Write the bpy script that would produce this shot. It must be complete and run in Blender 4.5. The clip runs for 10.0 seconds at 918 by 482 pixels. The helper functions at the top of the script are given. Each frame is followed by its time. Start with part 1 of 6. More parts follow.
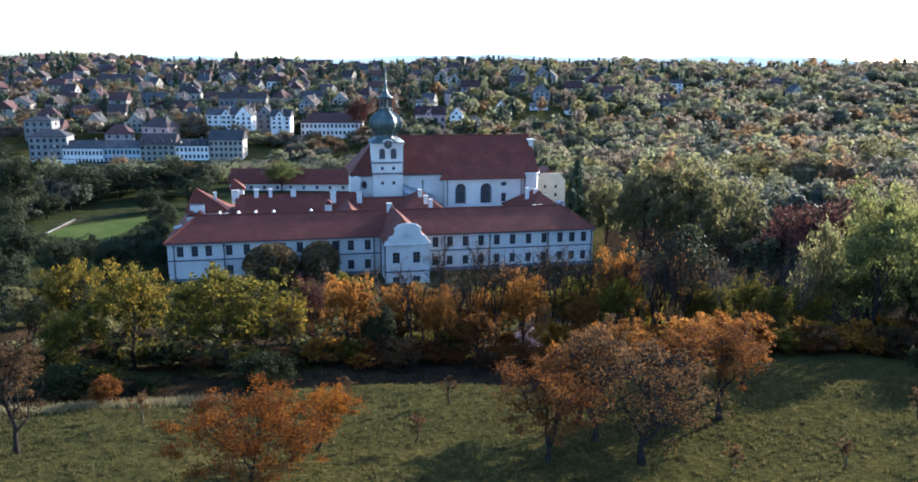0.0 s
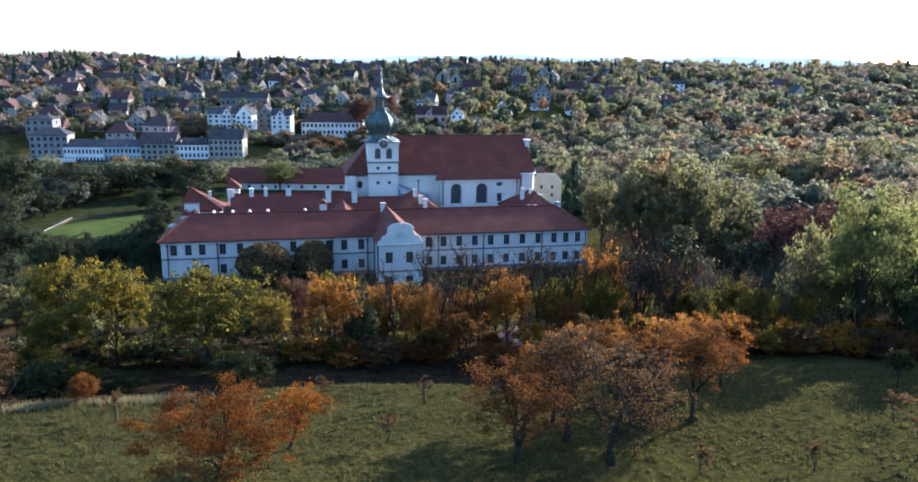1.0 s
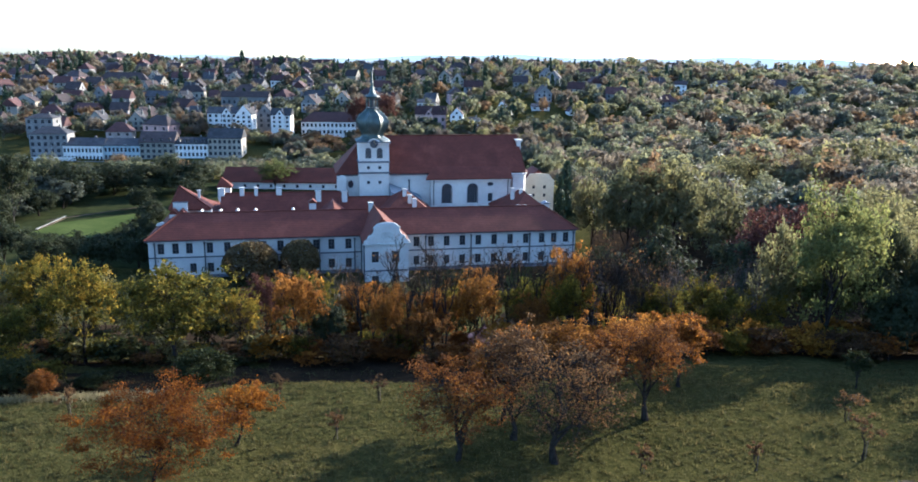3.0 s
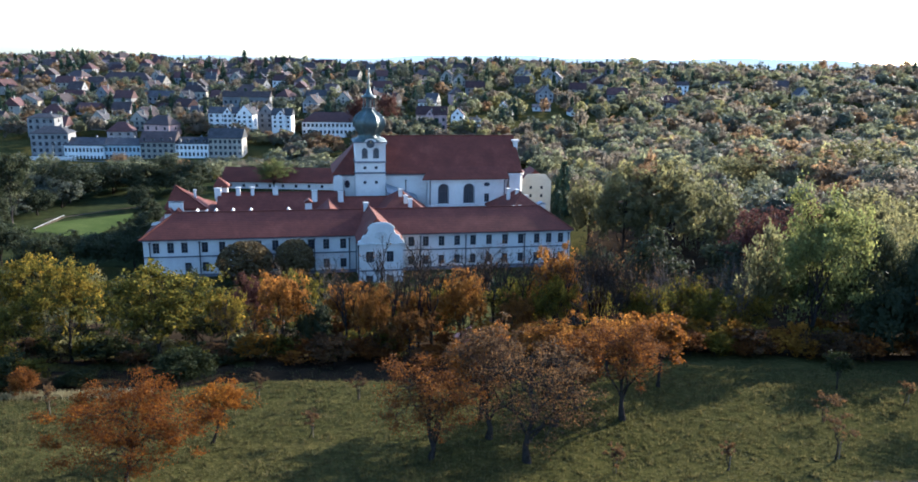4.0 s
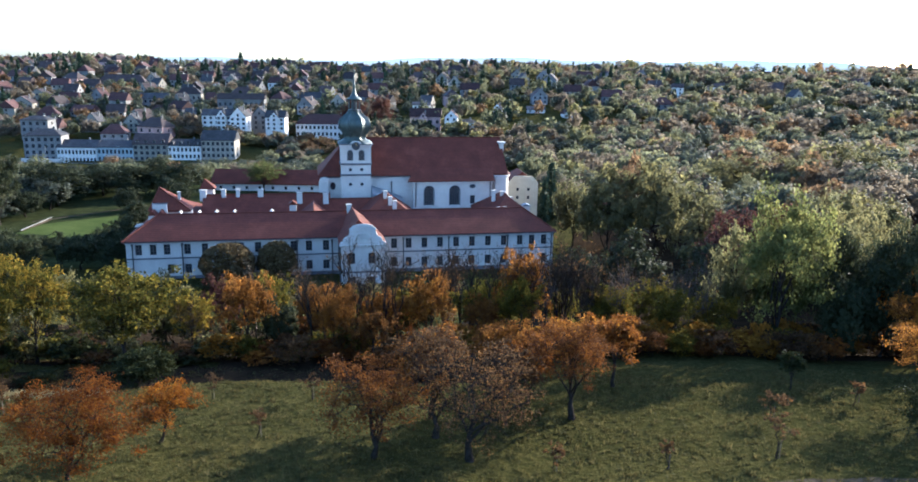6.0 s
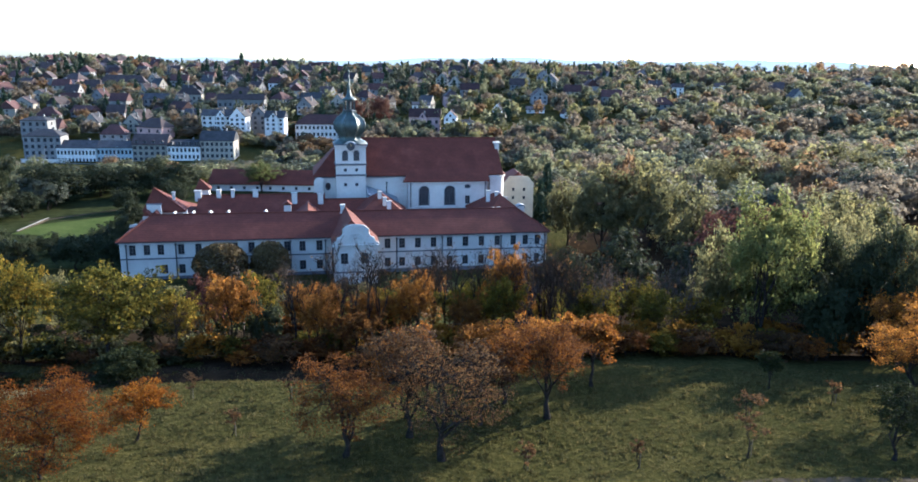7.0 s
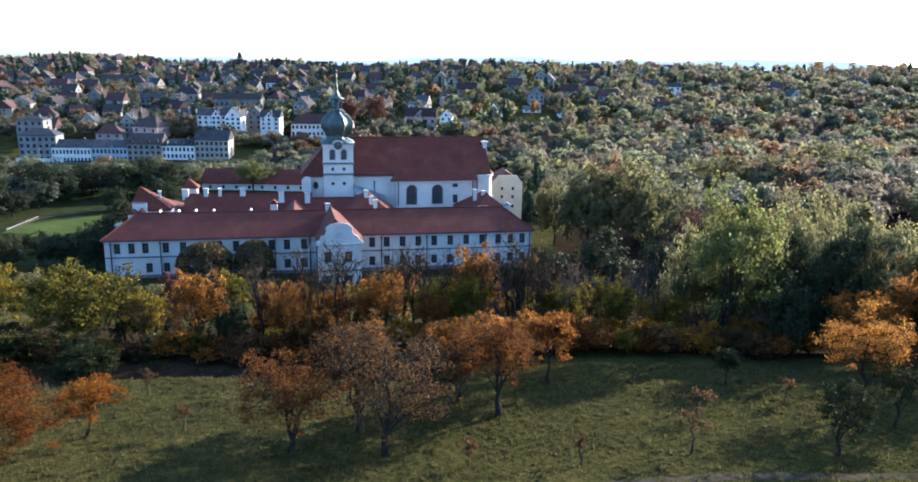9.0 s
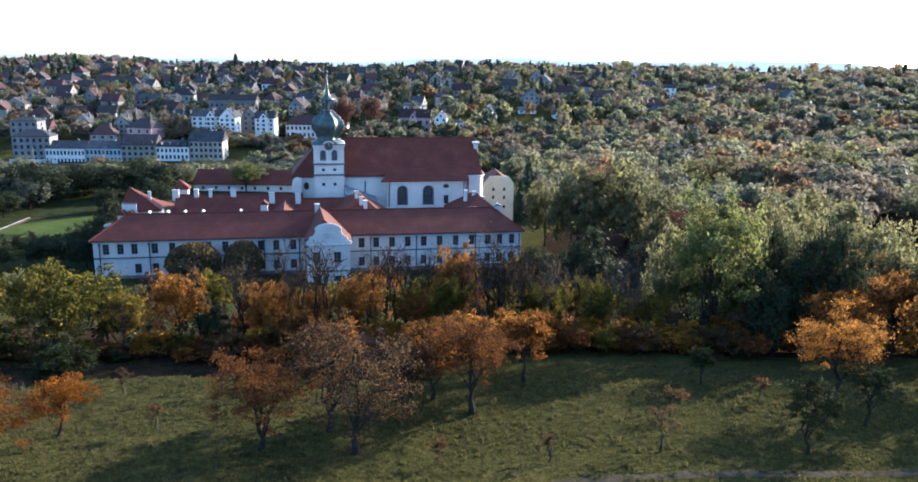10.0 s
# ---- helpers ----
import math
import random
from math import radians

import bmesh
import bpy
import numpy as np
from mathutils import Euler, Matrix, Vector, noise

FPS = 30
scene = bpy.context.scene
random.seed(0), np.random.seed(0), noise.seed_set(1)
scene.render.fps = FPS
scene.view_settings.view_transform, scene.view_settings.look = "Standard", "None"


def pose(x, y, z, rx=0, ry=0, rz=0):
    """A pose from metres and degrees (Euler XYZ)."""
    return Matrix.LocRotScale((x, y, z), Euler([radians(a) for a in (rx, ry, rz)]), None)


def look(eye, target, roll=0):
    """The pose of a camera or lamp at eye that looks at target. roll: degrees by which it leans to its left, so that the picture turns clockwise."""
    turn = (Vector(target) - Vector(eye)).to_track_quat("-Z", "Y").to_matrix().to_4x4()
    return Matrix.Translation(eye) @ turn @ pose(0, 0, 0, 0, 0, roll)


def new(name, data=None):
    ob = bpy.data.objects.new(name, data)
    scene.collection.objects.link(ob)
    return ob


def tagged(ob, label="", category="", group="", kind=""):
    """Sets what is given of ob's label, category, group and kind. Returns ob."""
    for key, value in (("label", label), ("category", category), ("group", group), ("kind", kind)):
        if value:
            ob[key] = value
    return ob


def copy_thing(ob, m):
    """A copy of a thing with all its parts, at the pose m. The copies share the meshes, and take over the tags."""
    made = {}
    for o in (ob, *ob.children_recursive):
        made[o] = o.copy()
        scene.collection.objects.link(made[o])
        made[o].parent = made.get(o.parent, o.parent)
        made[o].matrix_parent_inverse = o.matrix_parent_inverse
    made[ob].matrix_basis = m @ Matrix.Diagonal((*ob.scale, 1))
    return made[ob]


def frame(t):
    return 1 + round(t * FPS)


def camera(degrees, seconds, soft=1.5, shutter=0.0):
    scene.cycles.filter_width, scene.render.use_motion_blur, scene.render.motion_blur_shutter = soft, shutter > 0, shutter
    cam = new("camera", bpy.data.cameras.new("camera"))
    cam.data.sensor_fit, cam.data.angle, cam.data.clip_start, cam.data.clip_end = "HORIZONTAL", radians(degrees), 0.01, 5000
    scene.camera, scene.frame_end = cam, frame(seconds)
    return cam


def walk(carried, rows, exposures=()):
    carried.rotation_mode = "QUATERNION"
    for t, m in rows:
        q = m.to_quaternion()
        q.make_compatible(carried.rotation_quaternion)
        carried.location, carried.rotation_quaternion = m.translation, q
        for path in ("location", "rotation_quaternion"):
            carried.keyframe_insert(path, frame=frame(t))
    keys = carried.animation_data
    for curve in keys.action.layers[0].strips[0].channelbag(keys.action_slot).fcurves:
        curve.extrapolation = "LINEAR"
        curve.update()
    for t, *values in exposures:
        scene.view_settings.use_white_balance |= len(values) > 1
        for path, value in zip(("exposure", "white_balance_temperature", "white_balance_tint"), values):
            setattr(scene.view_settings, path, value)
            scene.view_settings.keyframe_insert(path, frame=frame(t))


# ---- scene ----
cam = camera(61.0, 10.0, soft=1.75)
PATH = [
    (0, (0.426, -0.05, 49.741), (0.371, 1.898, 49.289), 0.5),
    (0.5, (1.453, -0.021, 49.746), (1.392, 1.926, 49.293), 0.6),
    (1, (2.581, -0.052, 49.788), (2.517, 1.895, 49.336), 0.7),
    (1.5, (3.607, -0.007, 49.762), (3.537, 1.94, 49.311), 0.7),
    (2, (4.638, -0.064, 49.8), (4.566, 1.884, 49.351), 0.8),
    (2.5, (5.657, -0.091, 49.795), (5.583, 1.856, 49.343), 0.8),
    (4, (8.63, -0.225, 49.822), (8.541, 1.721, 49.371), 0.9),
    (4.5, (9.577, -0.309, 49.834), (9.493, 1.638, 49.387), 0.9),
    (5, (10.541, -0.378, 49.889), (10.446, 1.569, 49.441), 0.8),
    (5.5, (11.444, -0.474, 49.901), (11.356, 1.473, 49.455), 0.9),
    (7, (14.495, -0.711, 50.025), (14.399, 1.236, 49.579), 0.8),
    (7.5, (15.463, -0.745, 50.074), (15.363, 1.202, 49.63), 0.8),
    (8, (16.432, -0.823, 50.06), (16.335, 1.124, 49.614), 0.8),
    (8.5, (17.344, -0.891, 50.053), (17.25, 1.057, 49.609), 0.9),
    (9, (18.358, -0.917, 49.979), (18.257, 1.03, 49.532), 0.8),
    (9.5, (19.269, -1.012, 49.937), (19.173, 0.936, 49.494), 0.9),
    (10, (20.286, -1.076, 49.909), (20.19, 0.872, 49.465), 0.8),
]
walk(cam, [(t, look(eye, target, roll)) for t, eye, target, roll in PATH], [(0, 2.36, 4860, 8), (10, 2.36, 4860, 8)])

# ---- light ----
SUN_AZ, SUN_EL = 45.0, 18.0          # degrees to the right of +y, and above the horizon
world = bpy.data.worlds.new("world")
scene.world = world
world.use_nodes = True
wn = world.node_tree
sky = wn.nodes.new("ShaderNodeTexSky")
sky.sky_type = "NISHITA"
sky.sun_disc = False
sky.sun_elevation = radians(SUN_EL)
sky.sun_rotation = radians(SUN_AZ)
sky.air_density, sky.dust_density, sky.ozone_density = 1.0, 1.8, 1.8
wn.nodes["Background"].inputs[1].default_value = 0.15
wn.links.new(sky.outputs[0], wn.nodes["Background"].inputs[0])
sun = new("sun", bpy.data.lights.new("sun", "SUN"))
sun.data.energy, sun.data.angle, sun.data.color = 4.9, radians(0.5), (1.0, 0.78, 0.51)
az, el = radians(SUN_AZ), radians(SUN_EL)
sun.matrix_world = look((math.sin(az) * math.cos(el) * 300, math.cos(az) * math.cos(el) * 300, math.sin(el) * 300), (0, 0, 0))


# ---- materials ----
def nodes_of(m):
    m.use_nodes = True
    t = m.node_tree
    return t, t.nodes, t.links, t.nodes["Principled BSDF"]


def ramp(t, fac, stops):
    r = t.nodes.new("ShaderNodeValToRGB")
    while len(r.color_ramp.elements) < len(stops):
        r.color_ramp.elements.new(0.5)
    for e, (p, c) in zip(r.color_ramp.elements, stops):
        e.position, e.color = p, (*c, 1)
    t.links.new(fac, r.inputs[0])
    return r.outputs[0]


def noise_node(t, scale, detail=4.0, rough=0.6, coords="Object", stretch=(1, 1, 1)):
    tc = t.nodes.new("ShaderNodeTexCoord")
    mp = t.nodes.new("ShaderNodeMapping")
    mp.inputs["Scale"].default_value = stretch
    n = t.nodes.new("ShaderNodeTexNoise")
    n.inputs["Scale"].default_value, n.inputs["Detail"].default_value, n.inputs["Roughness"].default_value = scale, detail, rough
    t.links.new(tc.outputs[coords], mp.inputs[0])
    t.links.new(mp.outputs[0], n.inputs[0])
    return n.outputs[0]


def mixed(t, fac, a, b, kind="MIX"):
    m = t.nodes.new("ShaderNodeMix")
    m.data_type, m.blend_type = "RGBA", kind
    for sock, v in ((m.inputs[0], fac), (m.inputs[6], a), (m.inputs[7], b)):
        if isinstance(v, (int, float)):
            sock.default_value = v
        elif isinstance(v, tuple):
            sock.default_value = (*v, 1)
        else:
            t.links.new(v, sock)
    return m.outputs[2]


def bumped(t, bsdf, height, strength, distance):
    b = t.nodes.new("ShaderNodeBump")
    b.inputs["Strength"].default_value, b.inputs["Distance"].default_value = strength, distance
    t.links.new(height, b.inputs["Height"])
    t.links.new(b.outputs[0], bsdf.inputs["Normal"])


def surface(name, a, b, scale=1.5, rough=0.85, metal=0.0, fine=12.0, bump=0.3, dist=0.03, stretch=(1, 1, 1), coords="Object", spread=0.0, grain_depth=0.2):
    """Two colours mixed by large stains and fine grain; spread varies the value from object to object."""
    m = bpy.data.materials.new(name)
    t, n, l, p = nodes_of(m)
    big, small = noise_node(t, scale, 5, 0.65, coords, stretch), noise_node(t, scale * fine, 3, 0.6, coords, stretch)
    col = ramp(t, big, [(0.35, a), (0.68, b)])
    grain = ramp(t, small, [(0.3, (1 - grain_depth,) * 3), (0.7, (1 + grain_depth * 0.6,) * 3)])
    col = mixed(t, 1.0, col, grain, "MULTIPLY")
    if spread:
        oi = n.new("ShaderNodeObjectInfo")
        v = ramp(t, oi.outputs["Random"], [(0.0, (1 - spread,) * 3), (1.0, (1 + spread, 1 + spread * 0.8, 1 + spread * 0.7))])
        col = mixed(t, 1.0, col, v, "MULTIPLY")
    l.new(col, p.inputs["Base Color"])
    p.inputs["Roughness"].default_value, p.inputs["Metallic"].default_value = rough, metal
    p.inputs["Specular IOR Level"].default_value = 0.5 if rough < 0.75 else 0.12 if rough < 0.94 else 0.0
    bumped(t, p, small, bump, dist)
    return m


def roof_tiles(name, a, b, c):
    """Clay tiles laid in courses: wave bands down the slope, patches of old and new tiles."""
    m = bpy.data.materials.new(name)
    t, n, l, p = nodes_of(m)
    big, mid = noise_node(t, 0.25, 4, 0.6), noise_node(t, 2.5, 5, 0.7)
    fine = noise_node(t, 14.0, 2, 0.5)
    col = ramp(t, big, [(0.32, a), (0.55, b), (0.75, c)])
    col = mixed(t, 1.0, col, ramp(t, mid, [(0.3, (0.72, 0.72, 0.74)), (0.72, (1.18, 1.14, 1.1))]), "MULTIPLY")
    col = mixed(t, 1.0, col, ramp(t, fine, [(0.3, (0.8, 0.8, 0.8)), (0.7, (1.15, 1.15, 1.15))]), "MULTIPLY")
    w = n.new("ShaderNodeTexWave")
    w.bands_direction = "Z"
    w.inputs["Scale"].default_value, w.inputs["Distortion"].default_value = 1.1, 0.6
    tc = n.new("ShaderNodeTexCoord")
    l.new(tc.outputs["Object"], w.inputs[0])
    col = mixed(t, 1.0, col, ramp(t, w.outputs["Fac"], [(0.0, (0.86, 0.86, 0.86)), (0.5, (1.04, 1.04, 1.04))]), "MULTIPLY")
    l.new(col, p.inputs["Base Color"])
    p.inputs["Roughness"].default_value = 0.85
    p.inputs["Specular IOR Level"].default_value = 0.12
    bumped(t, p, w.outputs["Fac"], 0.4, 0.05)
    return m


def leaves(name, stops, through_light=0.5, gloss=0.03):
    """Leaf colours along a ramp, by leaf and by tree; some light comes through the leaf."""
    m = bpy.data.materials.new(name)
    t, n, l, p = nodes_of(m)
    geo, oi = n.new("ShaderNodeNewGeometry"), n.new("ShaderNodeObjectInfo")
    patch = noise_node(t, 0.55, 2, 0.5)
    add = n.new("ShaderNodeMath")
    add.operation = "MULTIPLY_ADD"
    l.new(geo.outputs["Random Per Island"], add.inputs[0])
    add.inputs[1].default_value = 0.45
    half = n.new("ShaderNodeMath")
    half.operation = "MULTIPLY_ADD"
    l.new(oi.outputs["Random"], half.inputs[0])
    half.inputs[1].default_value = 0.3
    sub = n.new("ShaderNodeMath")
    sub.operation = "MULTIPLY_ADD"
    l.new(patch, sub.inputs[0])
    sub.inputs[1].default_value, sub.inputs[2].default_value = 0.7, -0.23
    l.new(sub.outputs[0], half.inputs[2])
    l.new(half.outputs[0], add.inputs[2])
    col = ramp(t, add.outputs[0], stops)
    l.new(col, p.inputs["Base Color"])
    p.inputs["Roughness"].default_value = 0.65
    p.inputs["Specular IOR Level"].default_value = gloss
    tr, mx = n.new("ShaderNodeBsdfTranslucent"), n.new("ShaderNodeMixShader")
    l.new(col, tr.inputs[0])
    mx.inputs[0].default_value = through_light
    l.new(p.outputs[0], mx.inputs[1])
    l.new(tr.outputs[0], mx.inputs[2])
    l.new(mx.outputs[0], n["Material Output"].inputs[0])
    return m


LEAF = {
    "orange": leaves("orange_leaves", [(0.0, (0.026, 0.013, 0.007)), (0.4, (0.078, 0.031, 0.009)), (0.75, (0.172, 0.064, 0.01)), (1.0, (0.32, 0.145, 0.015))], 0.48),
    "flame": leaves("flame_leaves", [(0.0, (0.0286, 0.0101, 0.00504)), (0.4, (0.08, 0.028, 0.0059)), (0.75, (0.158, 0.056, 0.0067)), (1.0, (0.235, 0.108, 0.0092))], 0.6),
    "rust": leaves("rust_leaves", [(0.0, (0.026, 0.018, 0.011)), (0.5, (0.055, 0.033, 0.017)), (0.85, (0.105, 0.054, 0.019)), (1.0, (0.18, 0.09, 0.022))], 0.6),
    "yellow": leaves("yellow_leaves", [(0.0, (0.0224, 0.0241, 0.00774)), (0.35, (0.0473, 0.0464, 0.00946)), (0.7, (0.112, 0.0826, 0.012)), (1.0, (0.267, 0.15, 0.0172))], 0.66),
    "lime": leaves("lime_leaves", [(0.0, (0.04, 0.046, 0.016)), (0.5, (0.078, 0.084, 0.026)), (1.0, (0.15, 0.14, 0.038))], 0.7, 0.1),
    "olive": leaves("olive_leaves", [(0.0, (0.056, 0.055, 0.026)), (0.5, (0.098, 0.09, 0.038)), (0.85, (0.155, 0.13, 0.05)), (1.0, (0.22, 0.165, 0.055))], 0.74, 0.2),
    # brighter than the other leaves: sun from behind is put into the colour
    "gold": leaves("backlit_gold_leaves", [(0.0, (0.09, 0.045, 0.01)), (0.5, (0.2, 0.1, 0.015)), (1.0, (0.38, 0.2, 0.025))], 0.72),
    "amber": leaves("amber_leaves", [(0.0, (0.04, 0.024, 0.011)), (0.4, (0.11, 0.05, 0.014)), (0.75, (0.2, 0.085, 0.014)), (1.0, (0.34, 0.17, 0.018))], 0.68),
    "dark": leaves("dark_leaves", [(0.0, (0.0136, 0.0176, 0.0096)), (0.6, (0.0264, 0.0296, 0.0144)), (1.0, (0.052, 0.0504, 0.0216))], 0.38, 0.03),
    "red": leaves("red_leaves", [(0.0, (0.03, 0.014, 0.013)), (0.5, (0.058, 0.026, 0.02)), (1.0, (0.1, 0.048, 0.027))], 0.45),
    # deep shrub green; on two orchard trees it stands for the shade over them
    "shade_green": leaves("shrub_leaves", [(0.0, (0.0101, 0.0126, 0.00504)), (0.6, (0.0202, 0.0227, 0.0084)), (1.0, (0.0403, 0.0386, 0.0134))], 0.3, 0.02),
    "needle": leaves("needles", [(0.0, (0.014, 0.024, 0.016)), (1.0, (0.04, 0.055, 0.03))], 0.1),
    # far leaf sets: paler and greyer than near ones, distance haze in the colour
    "far_olive": leaves("hazed_olive_leaves", [(0.0, (0.08, 0.084, 0.05)), (0.5, (0.115, 0.115, 0.062)), (1.0, (0.155, 0.145, 0.075))], 0.74, 0.14),
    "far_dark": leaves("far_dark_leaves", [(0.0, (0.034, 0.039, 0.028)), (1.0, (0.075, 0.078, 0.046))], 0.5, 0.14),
    "far_brown": leaves("hazed_brown_leaves", [(0.0, (0.095, 0.08, 0.058)), (0.6, (0.125, 0.1, 0.07)), (1.0, (0.16, 0.12, 0.075))], 0.74, 0.14),
    "far_yellow": leaves("hazed_yellow_leaves", [(0.0, (0.1, 0.095, 0.042)), (0.6, (0.15, 0.135, 0.055)), (1.0, (0.22, 0.18, 0.07))], 0.74, 0.14),
    "far_orange": leaves("hazed_orange_leaves", [(0.0, (0.096, 0.06, 0.0336)), (0.6, (0.136, 0.084, 0.0416)), (1.0, (0.184, 0.12, 0.052))], 0.74, 0.14),
    "beech": leaves("clipped_leaves", [(0.0, (0.041, 0.0287, 0.0148)), (0.5, (0.0738, 0.0533, 0.0246)), (1.0, (0.115, 0.082, 0.0328))], 0.2),
}
BARK = surface("bark", (0.012, 0.01, 0.008), (0.03, 0.025, 0.021), 3.0, 0.95, bump=0.6)
PALE_BARK = surface("pale_bark", (0.028, 0.022, 0.018), (0.058, 0.046, 0.038), 3.0, 0.9, bump=0.6)
WALL_WHITE = surface("lime_plaster", (0.378, 0.344, 0.31), (0.464, 0.426, 0.378), 0.18, 0.9, fine=16, bump=0.06, grain_depth=0.06)
WALL_TRIM = surface("grey_stone_trim", (0.07, 0.07, 0.078), (0.12, 0.12, 0.13), 0.8, 0.85)
ROOF_RED = roof_tiles("red_clay_tiles", (0.0655, 0.0202, 0.0134), (0.0874, 0.026, 0.0168), (0.116, 0.0378, 0.0244))
ROOF_TOWN = {
    "red": surface("town_red_tiles", (0.0344, 0.0189, 0.0181), (0.0568, 0.0284, 0.0249), 0.4, 0.85, spread=0.3),
    "brown": surface("town_brown_tiles", (0.031, 0.0232, 0.0224), (0.0516, 0.0387, 0.0361), 0.4, 0.85, spread=0.3),
    "grey": surface("town_slate", (0.0258, 0.0249, 0.0267), (0.0499, 0.0482, 0.0499), 0.4, 0.88, spread=0.3),
}
WALL_TOWN = {
    "white": surface("white_render", (0.458, 0.431, 0.396), (0.554, 0.524, 0.48), 0.3, 0.9, spread=0.05),
    "cream": surface("cream_render", (0.172, 0.155, 0.129), (0.232, 0.211, 0.172), 0.3, 0.9, spread=0.2),
    "grey": surface("grey_render", (0.112, 0.109, 0.106), (0.172, 0.166, 0.161), 0.3, 0.9, spread=0.25),
    "pink": surface("pink_render", (0.27, 0.18, 0.165), (0.34, 0.23, 0.205), 0.3, 0.9, spread=0.15),
    "pale": surface("pale_yellow_render", (0.4, 0.35, 0.25), (0.48, 0.42, 0.3), 0.3, 0.9),
    "blue": surface("blue_render", (0.215, 0.245, 0.254), (0.275, 0.305, 0.314), 0.3, 0.9),
}
COPPER = surface("green_copper", (0.017, 0.026, 0.023), (0.044, 0.062, 0.054), 0.9, 0.5, 0.15, bump=0.15)
METAL_DARK = surface("dark_iron", (0.035, 0.035, 0.038), (0.07, 0.07, 0.072), 3.0, 0.5, 0.6)
PIPE = surface("painted_downpipe", (0.03, 0.03, 0.035), (0.06, 0.06, 0.065), 2.0, 0.5, 0.3)
GOLD = surface("gilt", (0.55, 0.38, 0.12), (0.7, 0.5, 0.18), 2.0, 0.35, 0.9)
SHEET_METAL = surface("sheet_metal_roof", (0.11, 0.12, 0.135), (0.17, 0.185, 0.2), 0.6, 0.55, 0.25)
FRAME = surface("window_frame_paint", (0.07, 0.06, 0.055), (0.12, 0.1, 0.09), 3.0, 0.6)
# far paler than the other clay tiles: sunlight is put into the colour
ROOF_HUT = roof_tiles("sunlit_hut_tiles", (0.28, 0.13, 0.09), (0.36, 0.18, 0.13), (0.44, 0.24, 0.18))
STONE_PALE = surface("pale_stone", (0.319, 0.302, 0.269), (0.437, 0.42, 0.378), 0.6, 0.9)
STONE_GREY = surface("grey_weathered_stone", (0.15, 0.142, 0.13), (0.26, 0.245, 0.22), 0.5, 0.9)
WOOD = surface("weathered_wood", (0.06, 0.05, 0.04), (0.11, 0.09, 0.07), 2.0, 0.85, stretch=(1, 1, 0.1))
DIRT = surface("trodden_earth", (0.0248, 0.0208, 0.0149), (0.0546, 0.0436, 0.0308), 0.35, 0.95, fine=10, bump=0.5, dist=0.05)
ASPHALT = surface("asphalt", (0.045, 0.045, 0.048), (0.08, 0.08, 0.08), 0.4, 0.9)


def glass_dark():
    m = bpy.data.materials.new("window_glass")
    t, n, l, p = nodes_of(m)
    c = ramp(t, noise_node(t, 0.7, 2, 0.5), [(0.3, (0.012, 0.014, 0.018)), (0.7, (0.036, 0.038, 0.043))])
    l.new(c, p.inputs["Base Color"])
    p.inputs["Roughness"].default_value = 0.12
    p.inputs["Specular IOR Level"].default_value = 0.2
    return m


GLASS = glass_dark()


def meadow():
    """Grass in patches of fresh green, straw and bare brown, with tussocks and litter."""
    m = bpy.data.materials.new("meadow_grass")
    t, n, l, p = nodes_of(m)
    wide, patch, tuft = noise_node(t, 0.035, 4, 0.6), noise_node(t, 0.22, 5, 0.65), noise_node(t, 2.2, 5, 0.75)
    col = ramp(t, patch, [(0.25, (0.0143, 0.015, 0.00602)), (0.5, (0.0278, 0.0271, 0.00978)), (0.72, (0.0587, 0.0481, 0.0173))])
    straw = ramp(t, tuft, [(0.25, (0.00827, 0.00902, 0.00451)), (0.5, (0.0301, 0.0286, 0.0105)), (0.8, (0.102, 0.0827, 0.0338))])
    col = mixed(t, 0.55, col, straw)
    col = mixed(t, 1.0, col, ramp(t, wide, [(0.3, (0.8, 0.85, 0.8)), (0.7, (1.15, 1.1, 1.0))]), "MULTIPLY")
    l.new(col, p.inputs["Base Color"])
    p.inputs["Roughness"].default_value = 0.95
    p.inputs["Specular IOR Level"].default_value = 0.0
    lump = noise_node(t, 0.9, 3, 0.6)
    bumped(t, p, mixed(t, 0.5, tuft, lump), 1.0, 0.7)
    return m


MEADOW = meadow()
# fallen leaves, darkened further: the shade under the trees is in the colour
SHADED_LITTER = surface("shaded_leaf_litter", (0.0101, 0.0084, 0.00588), (0.0269, 0.0176, 0.0101), 0.5, 0.95, fine=14, bump=0.8, dist=0.08)
# park grass with the trees' shade put into a darker colour
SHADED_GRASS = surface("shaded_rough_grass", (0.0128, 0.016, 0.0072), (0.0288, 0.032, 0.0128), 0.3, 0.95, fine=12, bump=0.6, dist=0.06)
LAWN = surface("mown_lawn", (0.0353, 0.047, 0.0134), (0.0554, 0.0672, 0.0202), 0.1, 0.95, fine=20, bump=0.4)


# ---- building blocks ----
def part(name, bm, material, parent=None, label="", smooth=False):
    """Links a bmesh as one mesh object under a thing or a part."""
    me = bpy.data.meshes.new(name)
    bm.to_mesh(me)
    bm.free()
    return mesh_part(name, me, material, parent, label, smooth)


def mesh_part(name, me, material, parent=None, label="", smooth=False):
    if not me.materials:
        me.materials.append(material)
    if smooth:
        me.polygons.foreach_set("use_smooth", [True] * len(me.polygons))
    ob = new(name, me)
    if parent is not None:
        ob.parent = parent
    return tagged(ob, label)


